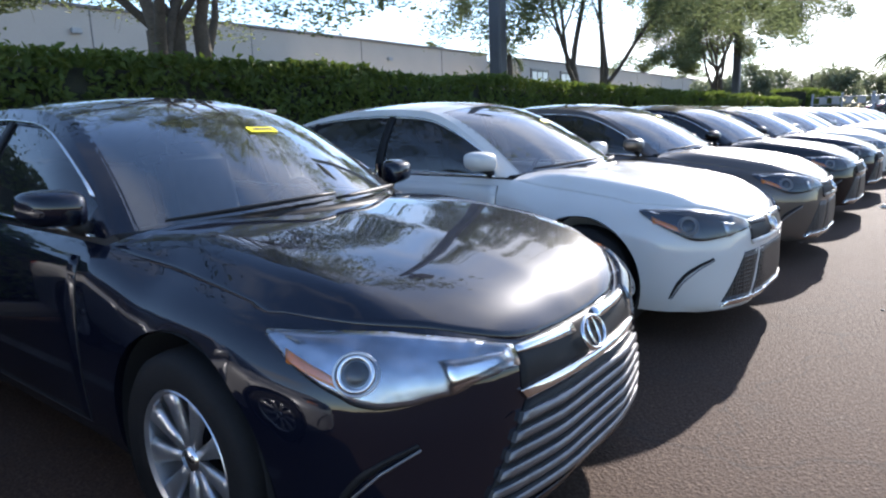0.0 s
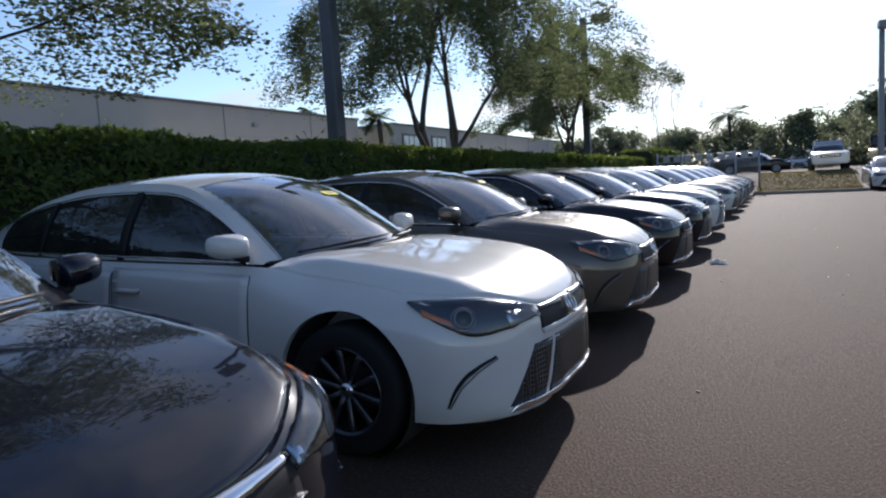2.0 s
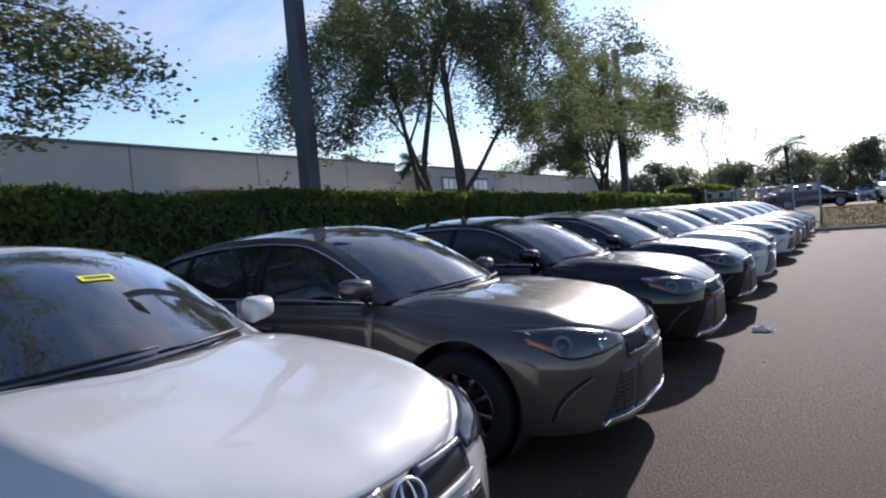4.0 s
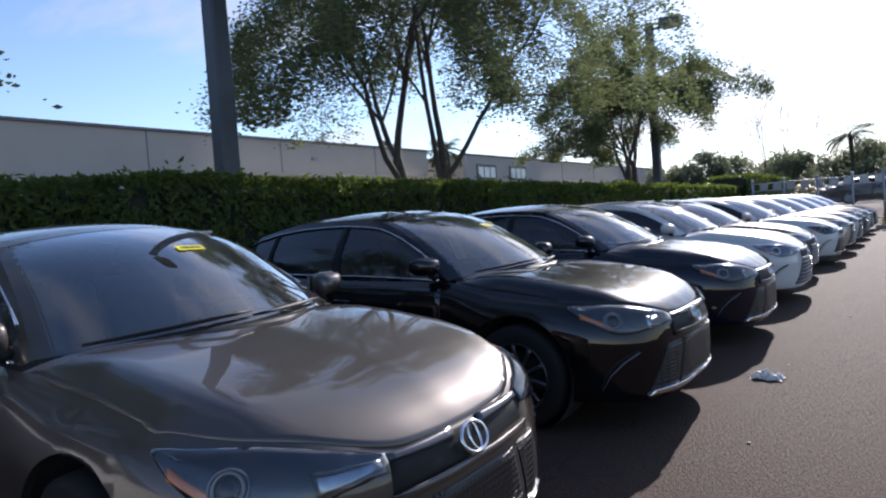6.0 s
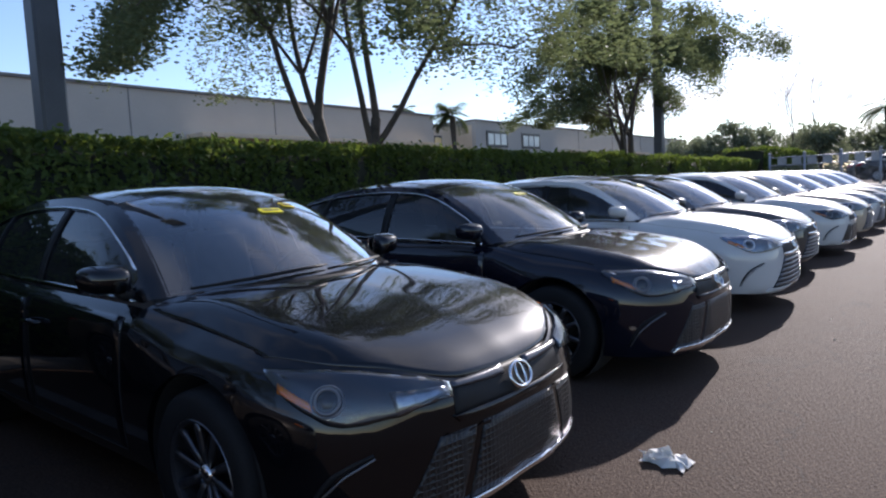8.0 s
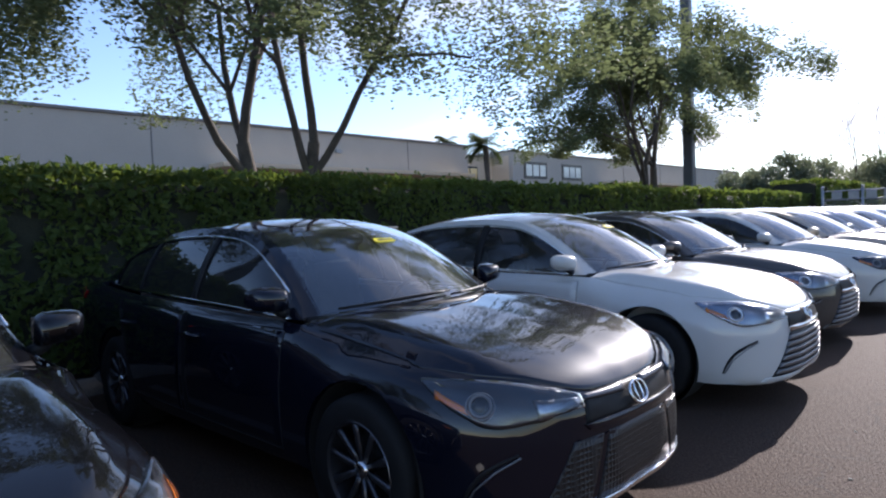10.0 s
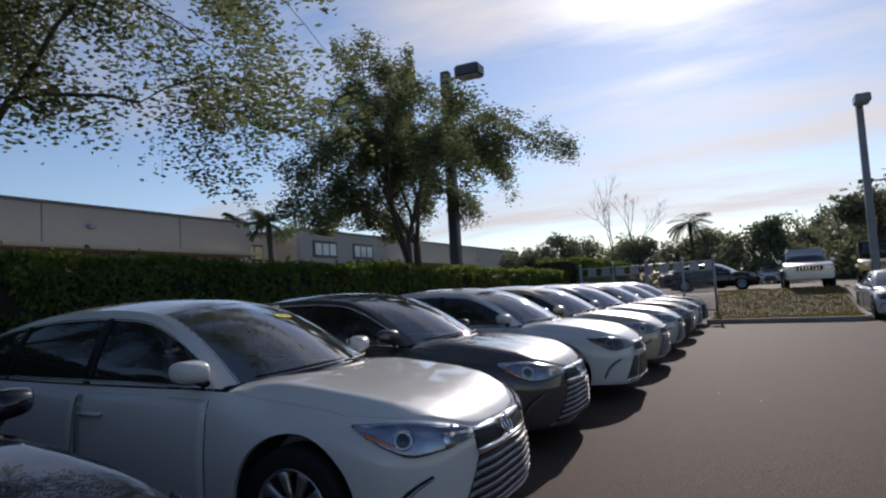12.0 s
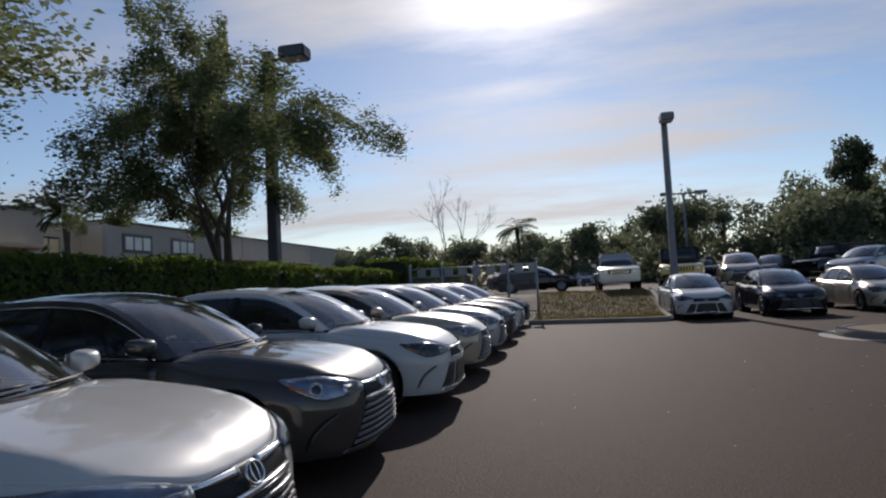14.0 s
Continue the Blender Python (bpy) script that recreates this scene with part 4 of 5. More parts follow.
def stall_lines():
    """Worn paint between the parking bays."""
    bm = bmesh.new()
    for i in range(14):
        y = ROW_Y + PITCH * (i - 0.5)
        box((-5.2, y - 0.05, 0.002), (-1.4, y + 0.05, 0.005), 0, bm)
    tagged(part("stall_line", bm, material("worn white line", (0.12, 0.105, 0.09), 0.8, spread=0.5, scale=3, fine=25), None), "faded white bay lines under the cars", "marking", kind="structure")


def litter(x, y, size, seed):
    rng = random.Random(seed)
    bm = bmesh.new()
    n = 7
    rows = [[bm.verts.new((x + size * (i / n - 0.5) + rng.uniform(-.1, .1) * size, y + size * 0.7 * (j / n - 0.5) + rng.uniform(-.1, .1) * size,
                           0.006 + size * 0.26 * max(0, 0.5 + noise.noise((i * 0.5, j * 0.5, seed))) * (1 if 0 < i < n and 0 < j < n else 0.15))) for j in range(n + 1)] for i in range(n + 1)]
    grid_faces(bm, rows, flip=True)
    for f in bm.faces:
        f.smooth = False
    return tagged(part("litter", thicken(bm, 0.002), M_PAPER, None), "crumpled pale paper lying on the asphalt", "litter")


litter(-0.3, 12.1, 0.22, 3)
litter(0.95, 5.7, 0.07, 5)

rng = random.Random(12)
chips = bmesh.new()
for _ in range(130):
    s = rng.uniform(0.004, 0.012)
    p = Vector((rng.uniform(-0.3, 6), rng.uniform(1, 32), 0.001))
    box(p - Vector((s, s * 0.7, 0)), p + Vector((s, s * 0.7, s * 0.8)), 0, chips)
tagged(part("gravel", chips, material("pale chip", (0.30, 0.27, 0.23), 0.8, island=0.4), None), "scattered pale stone chips and bits on asphalt", "gravel", kind="stuff")

# ---------------------------------------------------------------- building behind the hedge


def build_building():
    hall = new("building")
    tagged(hall, "long low grey stucco building with dark upper windows", "building")
    WX, H = -32.3, 7.5
    wall = part("wall", box((WX - 18, -70, 0), (WX, 49.5, H)), M_STUCCO, hall)
    part("coping", box((WX - 18.1, -70.1, H), (WX + 0.12, 49.6, H + 0.16), 0.02), M_COPING, hall)
    for y in range(-65, 49, 9):
        part("wall_joint", box((WX, y - 0.03, 0), (WX + 0.02, y + 0.03, H)), M_COPING, wall)
    part("wall", box((WX - 18, 49.5, 0), (WX - 2.2, 55.3, H - 0.35)), M_STUCCO_WARM, hall)
    part("coping", box((WX - 18, 49.55, H - 0.35), (WX - 2.1, 55.25, H - 0.22), 0.02), M_COPING, hall)
    far = part("wall", box((WX - 18, 55.3, 0), (WX, 110, H)), M_STUCCO, hall)
    part("wall", box((WX - 0.4, 55.27, 0), (WX - 2.2, 55.31, H - 0.3)), M_STUCCO_WARM, hall)
    part("coping", box((WX - 18.1, 55.2, H), (WX + 0.12, 110.1, H + 0.16), 0.02), M_COPING, hall)
    for y in range(75, 110, 9):
        part("wall_joint", box((WX, y - 0.03, 0), (WX + 0.02, y + 0.03, H)), M_COPING, far)
    for y0, y1 in ((56.9, 60.4), (62.9, 66.4)):
        win = part("window", box((WX - 0.05, y0, 5.25), (WX + 0.07, y1, 6.75), 0.02), M_FRAME, hall, "dark framed three-pane window")
        w = (y1 - y0 - 0.96) / 3
        for k in range(3):
            a = y0 + 0.28 + k * (w + 0.2)
            part("pane", box((WX + 0.05, a, 5.50), (WX + 0.085, a + w, 6.48)), M_WINDOW, win)
    # room light is painted into the warm pane colour; no lamp stands behind
    win = part("window", box((WX - 2.25, 51.1, 5.0), (WX - 2.13, 53.2, 6.3), 0.02), M_FRAME, hall, "dark framed window, panes coloured as if lit from behind")
    for a in (51.25, 52.25):
        part("pane", box((WX - 2.15, a, 5.15), (WX - 2.11, a + 0.85, 6.15)), M_WINDOW_LIT_LOOK, win)
    part("canopy", box((WX, 28, 5.0), (WX + 1.6, 48.5, 5.25), 0.03), M_STUCCO_WARM, hall)
    part("canopy", box((WX, 70, 5.0), (WX + 1.6, 92, 5.25), 0.03), M_STUCCO_WARM, hall)
    for y in (15.0, 36.5):
        part("wall_lamp", box((WX, y, 6.3), (WX + 0.25, y + 0.5, 6.55), 0.05), M_METAL, hall)


build_building()

# ---------------------------------------------------------------- hedge


def leaf_mesh(name, centres, normals, sizes, mat, seed, parent=None, fold=0.25):
    """Many small pointed leaves, two faces each with a fold down the middle."""
    r = np.random.RandomState(seed)
    n = len(centres)
    c, nor = np.asarray(centres, float), np.asarray(normals, float)
    nor = nor / np.maximum(np.linalg.norm(nor, axis=1, keepdims=True), 1e-6)
    rand = r.normal(size=(n, 3))
    ax = np.cross(nor, rand)
    ax /= np.maximum(np.linalg.norm(ax, axis=1, keepdims=True), 1e-6)
    ay = np.cross(nor, ax)
    s = np.asarray(sizes, float)[:, None]
    tip, base = c + ax * s, c - ax * s
    left, right = c + ay * s * 0.48 + nor * s * fold, c - ay * s * 0.48 + nor * s * fold
    verts = np.stack([base, left, tip, right], 1).reshape(-1, 3)
    k = np.arange(n) * 4
    faces = np.stack([np.stack([k, k + 2, k + 1], 1), np.stack([k, k + 3, k + 2], 1)], 1).reshape(-1, 3)
    me = bpy.data.meshes.new(name)
    me.from_pydata(verts.tolist(), [], faces.tolist())
    me.materials.append(mat)
    ob = new(name, me)
    ob.parent = parent
    return ob


def build_hedge(y0, y1, x_face, x_back, top, per_m, size, seed, label):
    """hedge > foliage, shade core, stems. The face and top are bumpy, with sprigs that stand out."""
    hedge = tagged(new("hedge"), label, "hedge")
    r = np.random.RandomState(seed)

    def bump(y, z):
        return 0.16 * noise.noise((y * 0.9, z * 1.1, seed)) + 0.08 * noise.noise((y * 3.1, z * 3.3, seed + 5))
    # near-black solid, coloured to stand in for the shade deep among the leaves
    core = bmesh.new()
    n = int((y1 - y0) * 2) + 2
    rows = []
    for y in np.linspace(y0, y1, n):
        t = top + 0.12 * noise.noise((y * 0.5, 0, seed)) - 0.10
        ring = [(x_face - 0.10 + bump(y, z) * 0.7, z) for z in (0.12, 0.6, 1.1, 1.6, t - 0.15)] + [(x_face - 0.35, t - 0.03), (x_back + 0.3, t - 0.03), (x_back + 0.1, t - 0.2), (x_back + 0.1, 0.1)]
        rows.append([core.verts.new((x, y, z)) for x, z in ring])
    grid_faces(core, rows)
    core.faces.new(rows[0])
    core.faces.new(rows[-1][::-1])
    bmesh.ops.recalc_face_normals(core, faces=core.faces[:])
    part("core", core, M_HEDGE_SHADE, hedge)
    cs, ns, ss = [], [], []
    for _ in range(int(per_m * (y1 - y0))):
        y = r.uniform(y0, y1)
        t = top + 0.12 * noise.noise((y * 0.5, 0, seed))
        u = r.uniform()
        if u < 0.66:
            z = 0.15 + (t - 0.15) * r.uniform() ** 0.8
            if noise.noise((y * 2.2, z * 2.2, seed + 9)) < -0.42:
                continue
            p, nn = (x_face + bump(y, z) - abs(r.normal(0, 0.07)), y, z), (1.0, 0, 0.35)
        elif u < 0.93:
            p, nn = (r.uniform(x_back, x_face), y, t + 0.09 * noise.noise((y * 2.7, 0, seed + 2)) - abs(r.normal(0, 0.05))), (0.2, 0, 1.0)
        else:
            # sprigs above the cut line
            z = t + abs(r.normal(0, 0.10)) * max(0, noise.noise((y * 4.0, 2, seed)) + 0.2)
            p, nn = (r.uniform(x_back, x_face), y, z), (0, 0, 0.4)
        cs.append(p)
        ns.append(np.array(nn) + r.normal(0, 0.75, 3))
        ss.append(size * r.uniform(0.6, 1.3))
    tagged(leaf_mesh("foliage", cs, ns, ss, M_HEDGE, seed, hedge), "small glossy green hedge leaves")
    stems = bmesh.new()
    for k in range(int((y1 - y0) * 1.2)):
        y = r.uniform(y0, y1)
        x = x_face - r.uniform(0.15, 0.5)
        tube([(x, y, 0), (x + r.normal(0, 0.05), y + r.normal(0, 0.08), 0.5), (x + r.normal(0, 0.08), y + r.normal(0, 0.12), 1.1)], [0.022, 0.018, 0.01], 5, stems)
    tagged(part("stems", stems, M_BARK, hedge), kind="stuff")
    return hedge


build_hedge(-6, 19, -6.0, -7.5, 2.16, 2300, 0.052, 3, "tall clipped dark green hedge behind the cars")
build_hedge(19, 40, -6.05, -7.5, 2.16, 1300, 0.065, 8, "tall clipped green hedge behind the cars")
build_hedge(40, 53, -5.8, -7.6, 2.72, 900, 0.085, 21, "taller pale green hedge at the end of the lot")

# ---------------------------------------------------------------- trees


def build_tree(base, stems, seed, mat, label, spread, height, leaf, count, weep=0.35, low=3.0, levels=5, cap=None):
    """tree > trunk, crown. Forking limbs with twigs; leaves hang in clumps along the twigs."""
    r = random.Random(seed)
    tree = tagged(new("tree"), label, "tree")
    tree.location = base
    limbs, twigs = [], []
    lengths = (0, 1.9, 1.6, 1.25, 0.95, 0.7)

    def grow(p, d, length, radius, level):
        pts, rad = [p], [radius]
        seg = 5 if level < 2 else 4
        for k in range(seg):
            droop = 0.05 if level < 2 else (-weep * 0.10 if level < 4 else -weep * 0.45)
            bend = 0.04 if level == 0 else 0.10
            d = (d + Vector((r.gauss(0, bend), r.gauss(0, bend), r.gauss(droop, 0.08)))).normalized()
            p = p + d * length / seg
            pts.append(p)
            rad.append(radius * (1 - 0.42 * (k + 1) / seg))
        limbs.append((pts, rad, level))
        if level >= 3:
            twigs.append(pts)
        if level < levels:
            kids = 3 if level < 2 else r.choice((2, 3))
            turn = r.uniform(0, 6.283)
            for k in range(kids):
                i = seg if k == 0 else r.randint(seg - 1 if level == 0 else max(1, seg // 2), seg)
                tilt = r.uniform(0.15, 0.35) if k == 0 else r.uniform(0.45, 0.85)
                side = Matrix.Rotation(turn + 6.283 * k / kids, 3, d) @ d.orthogonal().normalized()
                nd = d * math.cos(tilt) + side * math.sin(tilt)
                nd.z = max(nd.z, 0.12 if level < 2 else -0.25)
                grow(pts[i], nd.normalized(), lengths[level + 1] * r.uniform(0.8, 1.2), max(rad[i] * (0.8 if k == 0 else 0.62), 0.004), level + 1)

    for lean_x, lean_y, rad, first in stems:
        grow(Vector((0.12 * lean_x, 0.5 * lean_y, 0)), Vector((lean_x * 0.5, lean_y * 0.5, 1)).normalized(), first, rad, 0)
    # bring the crown to its true spread and height
    every = [p for pts, _, _ in limbs for p in pts]
    hi = sorted(p.z for p in every)[-len(every) // 200]

    mx, my = [sum(p[k] for p in every if p.z > 3.5) / max(1, sum(p.z > 3.5 for p in every)) for k in (0, 1)]
    sx, sy = [sorted(abs(p[k] - m) for p in every)[-len(every) // 60] for k, m in ((0, mx), (1, my))]

    def fit(p):
        k = min(1.0, max(0.0, (p.z - 2.7) / 1.8))
        x, y = p.x - mx * k, p.y - my * k
        return Vector((x * (1 + (spread[0] / sx - 1) * k), y * (1 + (spread[1] / sy - 1) * k), p.z * (1 + (height / hi - 1) * k)))
    wood = bmesh.new()
    for pts, rad, level in limbs:
        if level >= 3 and min(fit(p).z for p in pts) < low:
            continue
        if cap and level >= 2 and any(q.z > cap(q) for q in (fit(p) for p in pts)):
            continue
        tube([fit(p) for p in pts], rad, (9, 7, 6, 5, 4, 3)[level], wood, cap=False)
    part("trunk", wood, M_BARK, tree, "grey-brown forking trunk and limbs")
    cs, ns, ss = [], [], []
    nr = np.random.RandomState(seed)
    per = max(1, int(count / len(twigs)))
    for pts in twigs:
        q = [fit(p) for p in pts]
        own = per * r.uniform(0.3, 1.7)
        for _ in range(int(own)):
            t = r.random() ** 0.6 * (len(q) - 1.001)
            p = q[int(t)].lerp(q[int(t) + 1], t - int(t))
            p = p + Vector((r.gauss(0, 0.13), r.gauss(0, 0.13), r.gauss(-0.05 - weep * 0.20, 0.16)))
            if p.z < low + 0.5 * noise.noise(p * 0.8) or (cap and p.z > cap(p) + 0.5 * noise.noise(p * 1.1)):
                continue
            cs.append(p)
            ns.append(nr.normal(size=3) + np.array((0, 0, 0.2)))
            ss.append(leaf * r.uniform(0.6, 1.35))
    tagged(leaf_mesh("crown", cs, ns, ss, mat, seed, tree), "loose crown of small green leaves")
    return tree


def low_on_one_side(p):
    """Crown with a tall middle and lower, wide side lobes."""
    r = 0.86 * p.x + 0.5 * p.y
    if r > 0.2:
        return 6.0 - 0.2 * (r - 0.2)
    return 7.6 if r > -1.7 else 6.4


build_tree((-6.7, 16.1, 0), [(-0.05, -0.14, 0.16, 2.7), (0.05, 0.24, 0.14, 2.7)], 5, M_LEAF, "twin-stemmed shade tree with thin green foliage rising from the hedge", (3.4, 3.7), 8.2, 0.036, 110000, 0.8, 3.1)
build_tree((-6.9, 27.6, 0), [(0.05, -0.10, 0.15, 2.8), (0.05, 0.25, 0.15, 2.8)], 11, M_LEAF, "dense rounded shade tree rising from the hedge", (3.7, 3.9), 7.6, 0.040, 150000, 0.45, 3.3, cap=low_on_one_side)
build_tree((-6.7, 5.3, 0), [(0.05, -0.16, 0.16, 2.5), (0.05, 0.22, 0.15, 2.6), (0.12, 0.03, 0.13, 2.6)], 23, M_LEAF, "shade tree with drooping leafy branches over the hedge", (3.4, 2.9), 6.6, 0.038, 52000, 0.8, 3.0)


def build_far_tree(base, height, width, seed, mat=None, leaves=1500, bare=0.25):
    """tree > trunk, crown: a distant tree with clumped leaves and gaps."""
    r = random.Random(seed)
    tree = tagged(new("tree"), "distant dark green tree against the sky", "tree", "trees on the skyline")
    tree.location = base
    wood = bmesh.new()
    tube([(0, 0, -0.5), (0.05, 0, height * 0.4), (r.gauss(0, .2), r.gauss(0, .2), height * 0.85)], [0.22, 0.16, 0.05], 7, wood)
    cs, ns, ss = [], [], []
    for k in range(22):
        a, f = r.uniform(0, 6.283), r.uniform(bare, 1.0)
        rr = width * (0.25 + 0.75 * math.sin(math.pi * (0.15 + 0.8 * f))) * r.uniform(0.35, 0.95)
        c = Vector((rr * math.cos(a), rr * math.sin(a), height * f * 0.93))
        tube([(0, 0, c.z * 0.6), c], [0.07, 0.02], 5, wood)
        rad = width * r.uniform(0.28, 0.50)
        for _ in range(leaves // 22):
            v = Vector((r.gauss(0, 1), r.gauss(0, 1), r.gauss(0, 0.75))).normalized() * rad * r.random() ** 0.4
            cs.append(c + v)
            ns.append((r.gauss(0, 1), r.gauss(0, 1), r.gauss(0.3, 1)))
            ss.append(r.uniform(0.09, 0.24) * max(1.0, width / 3.0))
    part("trunk", wood, M_BARK, tree)
    leaf_mesh("crown", cs, ns, ss, mat or M_LEAF_HAZE, seed, tree)
    return tree


def build_palm(base, height, seed, crown=1.9):
    """palm > trunk, fronds."""
    r = random.Random(seed)
    palm = tagged(new("palm_tree"), "palm tree with a bare trunk and fan of fronds", "palm tree")
    palm.location = base
    pts = [(0.1 * math.sin(k * 0.5), 0, height * k / 8) for k in range(9)]
    part("trunk", tube(pts, [0.24, 0.2, 0.19, 0.18, 0.18, 0.18, 0.19, 0.22, 0.2], 9), M_BARK, palm)
    for k in range(26):
        a, e = r.uniform(0, 6.283), r.uniform(-0.5, 1.2)
        bm = bmesh.new()
        d = Vector((math.cos(a), math.sin(a), 0))
        side = Vector((-d.y, d.x, 0))
        p, spine = Vector((pts[-1][0], 0, height)), []
        for s in range(8):
            spine.append(p.copy())
            p = p + (d * math.cos(e) + Vector((0, 0, math.sin(e)))) * crown / 8
            e -= 0.20
        for s in range(2, 8):
            for sg in (-1, 1):
                for h in (0.0, 0.5):
                    q = spine[s - 1].lerp(spine[s], h)
                    w = crown * 0.42 * math.sin(math.pi * (s + h) / 9.5)
                    t = q + side * sg * w + d * 0.15 - Vector((0, 0, 0.30 * w))
                    bm.faces.new([bm.verts.new(q), bm.verts.new(q + d * 0.16), bm.verts.new(t)])
        tube(spine, [0.03 - 0.003 * i for i in range(8)], 4, bm)
        part("frond", bm, M_PALM, palm)
    return palm


build_palm((-28.5, 47.2, 0), 7.0, 2, 2.0)
build_palm((-58, 75, 0), 12.6, 3, 2.2)
build_palm((-4.5, 84, 0.8), 6.6, 4, 3.0)


def skyline():
    r = random.Random(77)
    spots = []
    for k in range(15):                       # behind the fence
        x = -23 + 2.4 * k + r.uniform(-0.8, 0.8)
        spots.append((x, 82 + r.uniform(-6, 10), 4.6 + 1.6 * r.random() + (1.3 if k in (2, 3) else 0), 2.5 + r.random(), None))
    for k in range(14):                       # towards the right
        x = 10 + 3.0 * k + r.uniform(-1, 1)
        spots.append((x, 78 + r.uniform(-6, 8) - 0.5 * k, 6.5 + 0.22 * k + 1.5 * r.random(), 2.9 + r.random(), None))
    for k in range(11):                       # tall pines
        x = 24 + 2.9 * k + r.uniform(-1, 1)
        spots.append((x, 74 + r.uniform(-6, 8), 8.6 + 2.8 * r.random(), 1.9 + 0.7 * r.random(), M_LEAF_PINE))
    for k in range(13):                       # dense wood behind the far cars
        x = 17 + 3.1 * k + r.uniform(-1, 1)
        spots.append((x, 66 + r.uniform(-3, 4), 5.0 + 0.16 * k + 1.4 * r.random(), 3.1 + r.random(), None))
    for k in range(9):
        x = 27 + 3.3 * k + r.uniform(-1.2, 1.2)
        spots.append((x, 68 + r.uniform(-4, 5), 9.0 + 2.6 * r.random(), 2.0 + 0.7 * r.random(), M_LEAF_PINE))
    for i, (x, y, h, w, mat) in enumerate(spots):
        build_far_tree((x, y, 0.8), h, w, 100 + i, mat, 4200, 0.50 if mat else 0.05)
    build_far_tree((8.0, 92, 0.8), 8.2, 1.8, 301, M_LEAF_PINE, 1300, 0.3)


skyline()


def bare_tree(base, height, seed):
    r = random.Random(seed)
    tree = tagged(new("tree"), "leafless thin tree on the skyline", "tree")
    tree.location = base
    bm = bmesh.new()

    def grow(p, d, length, rad, lv):
        q = p + d * length
        tube([p, p.lerp(q, 0.5) + Vector((r.gauss(0, .03), r.gauss(0, .03), 0)) * length, q], [rad, rad * 0.8, rad * 0.55], 4, bm, cap=False)
        if lv < 5:
            for _ in range(r.choice((2, 2, 3))):
                nd = (d + Vector((r.gauss(0, 0.35), r.gauss(0, 0.35), r.gauss(0.15, 0.2)))).normalized()
                grow(q, nd, length * r.uniform(0.6, 0.85), rad * 0.6, lv + 1)
    grow(Vector((0, 0, 0)), Vector((0, 0, 1)), height * 0.34, 0.14, 0)
    part("trunk", bm, M_BARK, tree)


bare_tree((-11.5, 78, 0.8), 9.5, 6)
bare_tree((-9.5, 80, 0.8), 9.0, 9)

# ---------------------------------------------------------------- lamps, fence


def build_pole(x, y, z, height, width, head_way, mat, label, square=True):
    """street_lamp > pole, base, arm, head > lens."""
    lamp = tagged(new("street_lamp"), label, "street lamp")
    lamp.location = (x, y, z)
    h = width / 2
    bm = bmesh.new()
    rows = []
    for k in range(9):
        f = 1 - 0.12 * k / 8
        zz = height * k / 8
        c = 0.2 * h
        ring = [(h * f, -h * f + c), (h * f, h * f - c), (h * f - c, h * f), (-h * f + c, h * f), (-h * f, h * f - c), (-h * f, -h * f + c), (-h * f + c, -h * f), (h * f - c, -h * f)]
        rows.append([bm.verts.new((a, b, zz)) for a, b in ring])
    for a, b in zip(rows, rows[1:]):
        for k in range(8):
            bm.faces.new((a[k], a[(k + 1) % 8], b[(k + 1) % 8], b[k]))
    bm.faces.new(rows[-1])
    part("pole", bm, mat, lamp)
    part("base", box((-h * 2, -h * 2, 0), (h * 2, h * 2, 0.05), 0.01), M_CONCRETE, lamp)
    dx, dy = head_way
    part("arm", tube([(0, 0, height - 0.25), (dx * 0.45, dy * 0.45, height - 0.22)], 0.05, 8), mat, lamp)
    ang = math.degrees(math.atan2(dy, dx))
    hd = box((0, -0.27, -0.17), (0.75, 0.27, 0.17), 0.04)
    hd.transform(pose(dx * 0.40, dy * 0.40, height - 0.12, 0, 0, ang))
    head = part("head", hd, mat, lamp, "boxy lamp head")
    ln = box((0.06, -0.22, -0.19), (0.69, 0.22, -0.165), 0.01)
    ln.transform(pose(dx * 0.40, dy * 0.40, height - 0.12, 0, 0, ang))
    part("lens", ln, M_LENS, head)
    return lamp


build_pole(-6.6, 11.75, 0, 8.1, 0.27, (1, 0), M_POLE, "tall square dark steel lamp post standing in the hedge")
build_pole(-6.9, 30.2, 0, 8.1, 0.30, (1, 0), M_POLE, "tall square dark steel lamp post with a box head")
build_pole(5.3, 43.4, 0.8, 7.5, 0.28, (0, -1), M_POLE_PALE, "tall grey lamp post on the upper lot")


def twin_lamp(x, y, z, height):
    lamp = tagged(new("street_lamp"), "distant twin-headed lamp post", "street lamp")
    lamp.location = (x, y, z)
    part("pole", tube([(0, 0, 0), (0, 0, height)], [0.11, 0.08], 8), M_POLE_PALE, lamp)
    part("arm", tube([(-0.9, 0, height), (0.9, 0, height)], 0.05, 6), M_POLE_PALE, lamp)
    for s in (-1, 1):
        part("head", box((s * 1.2 - 0.45, -0.25, height - 0.10), (s * 1.2 + 0.45, 0.25, height + 0.14), 0.05), M_POLE_PALE, lamp)


twin_lamp(9.45, 64.0, 0.85, 6.6)


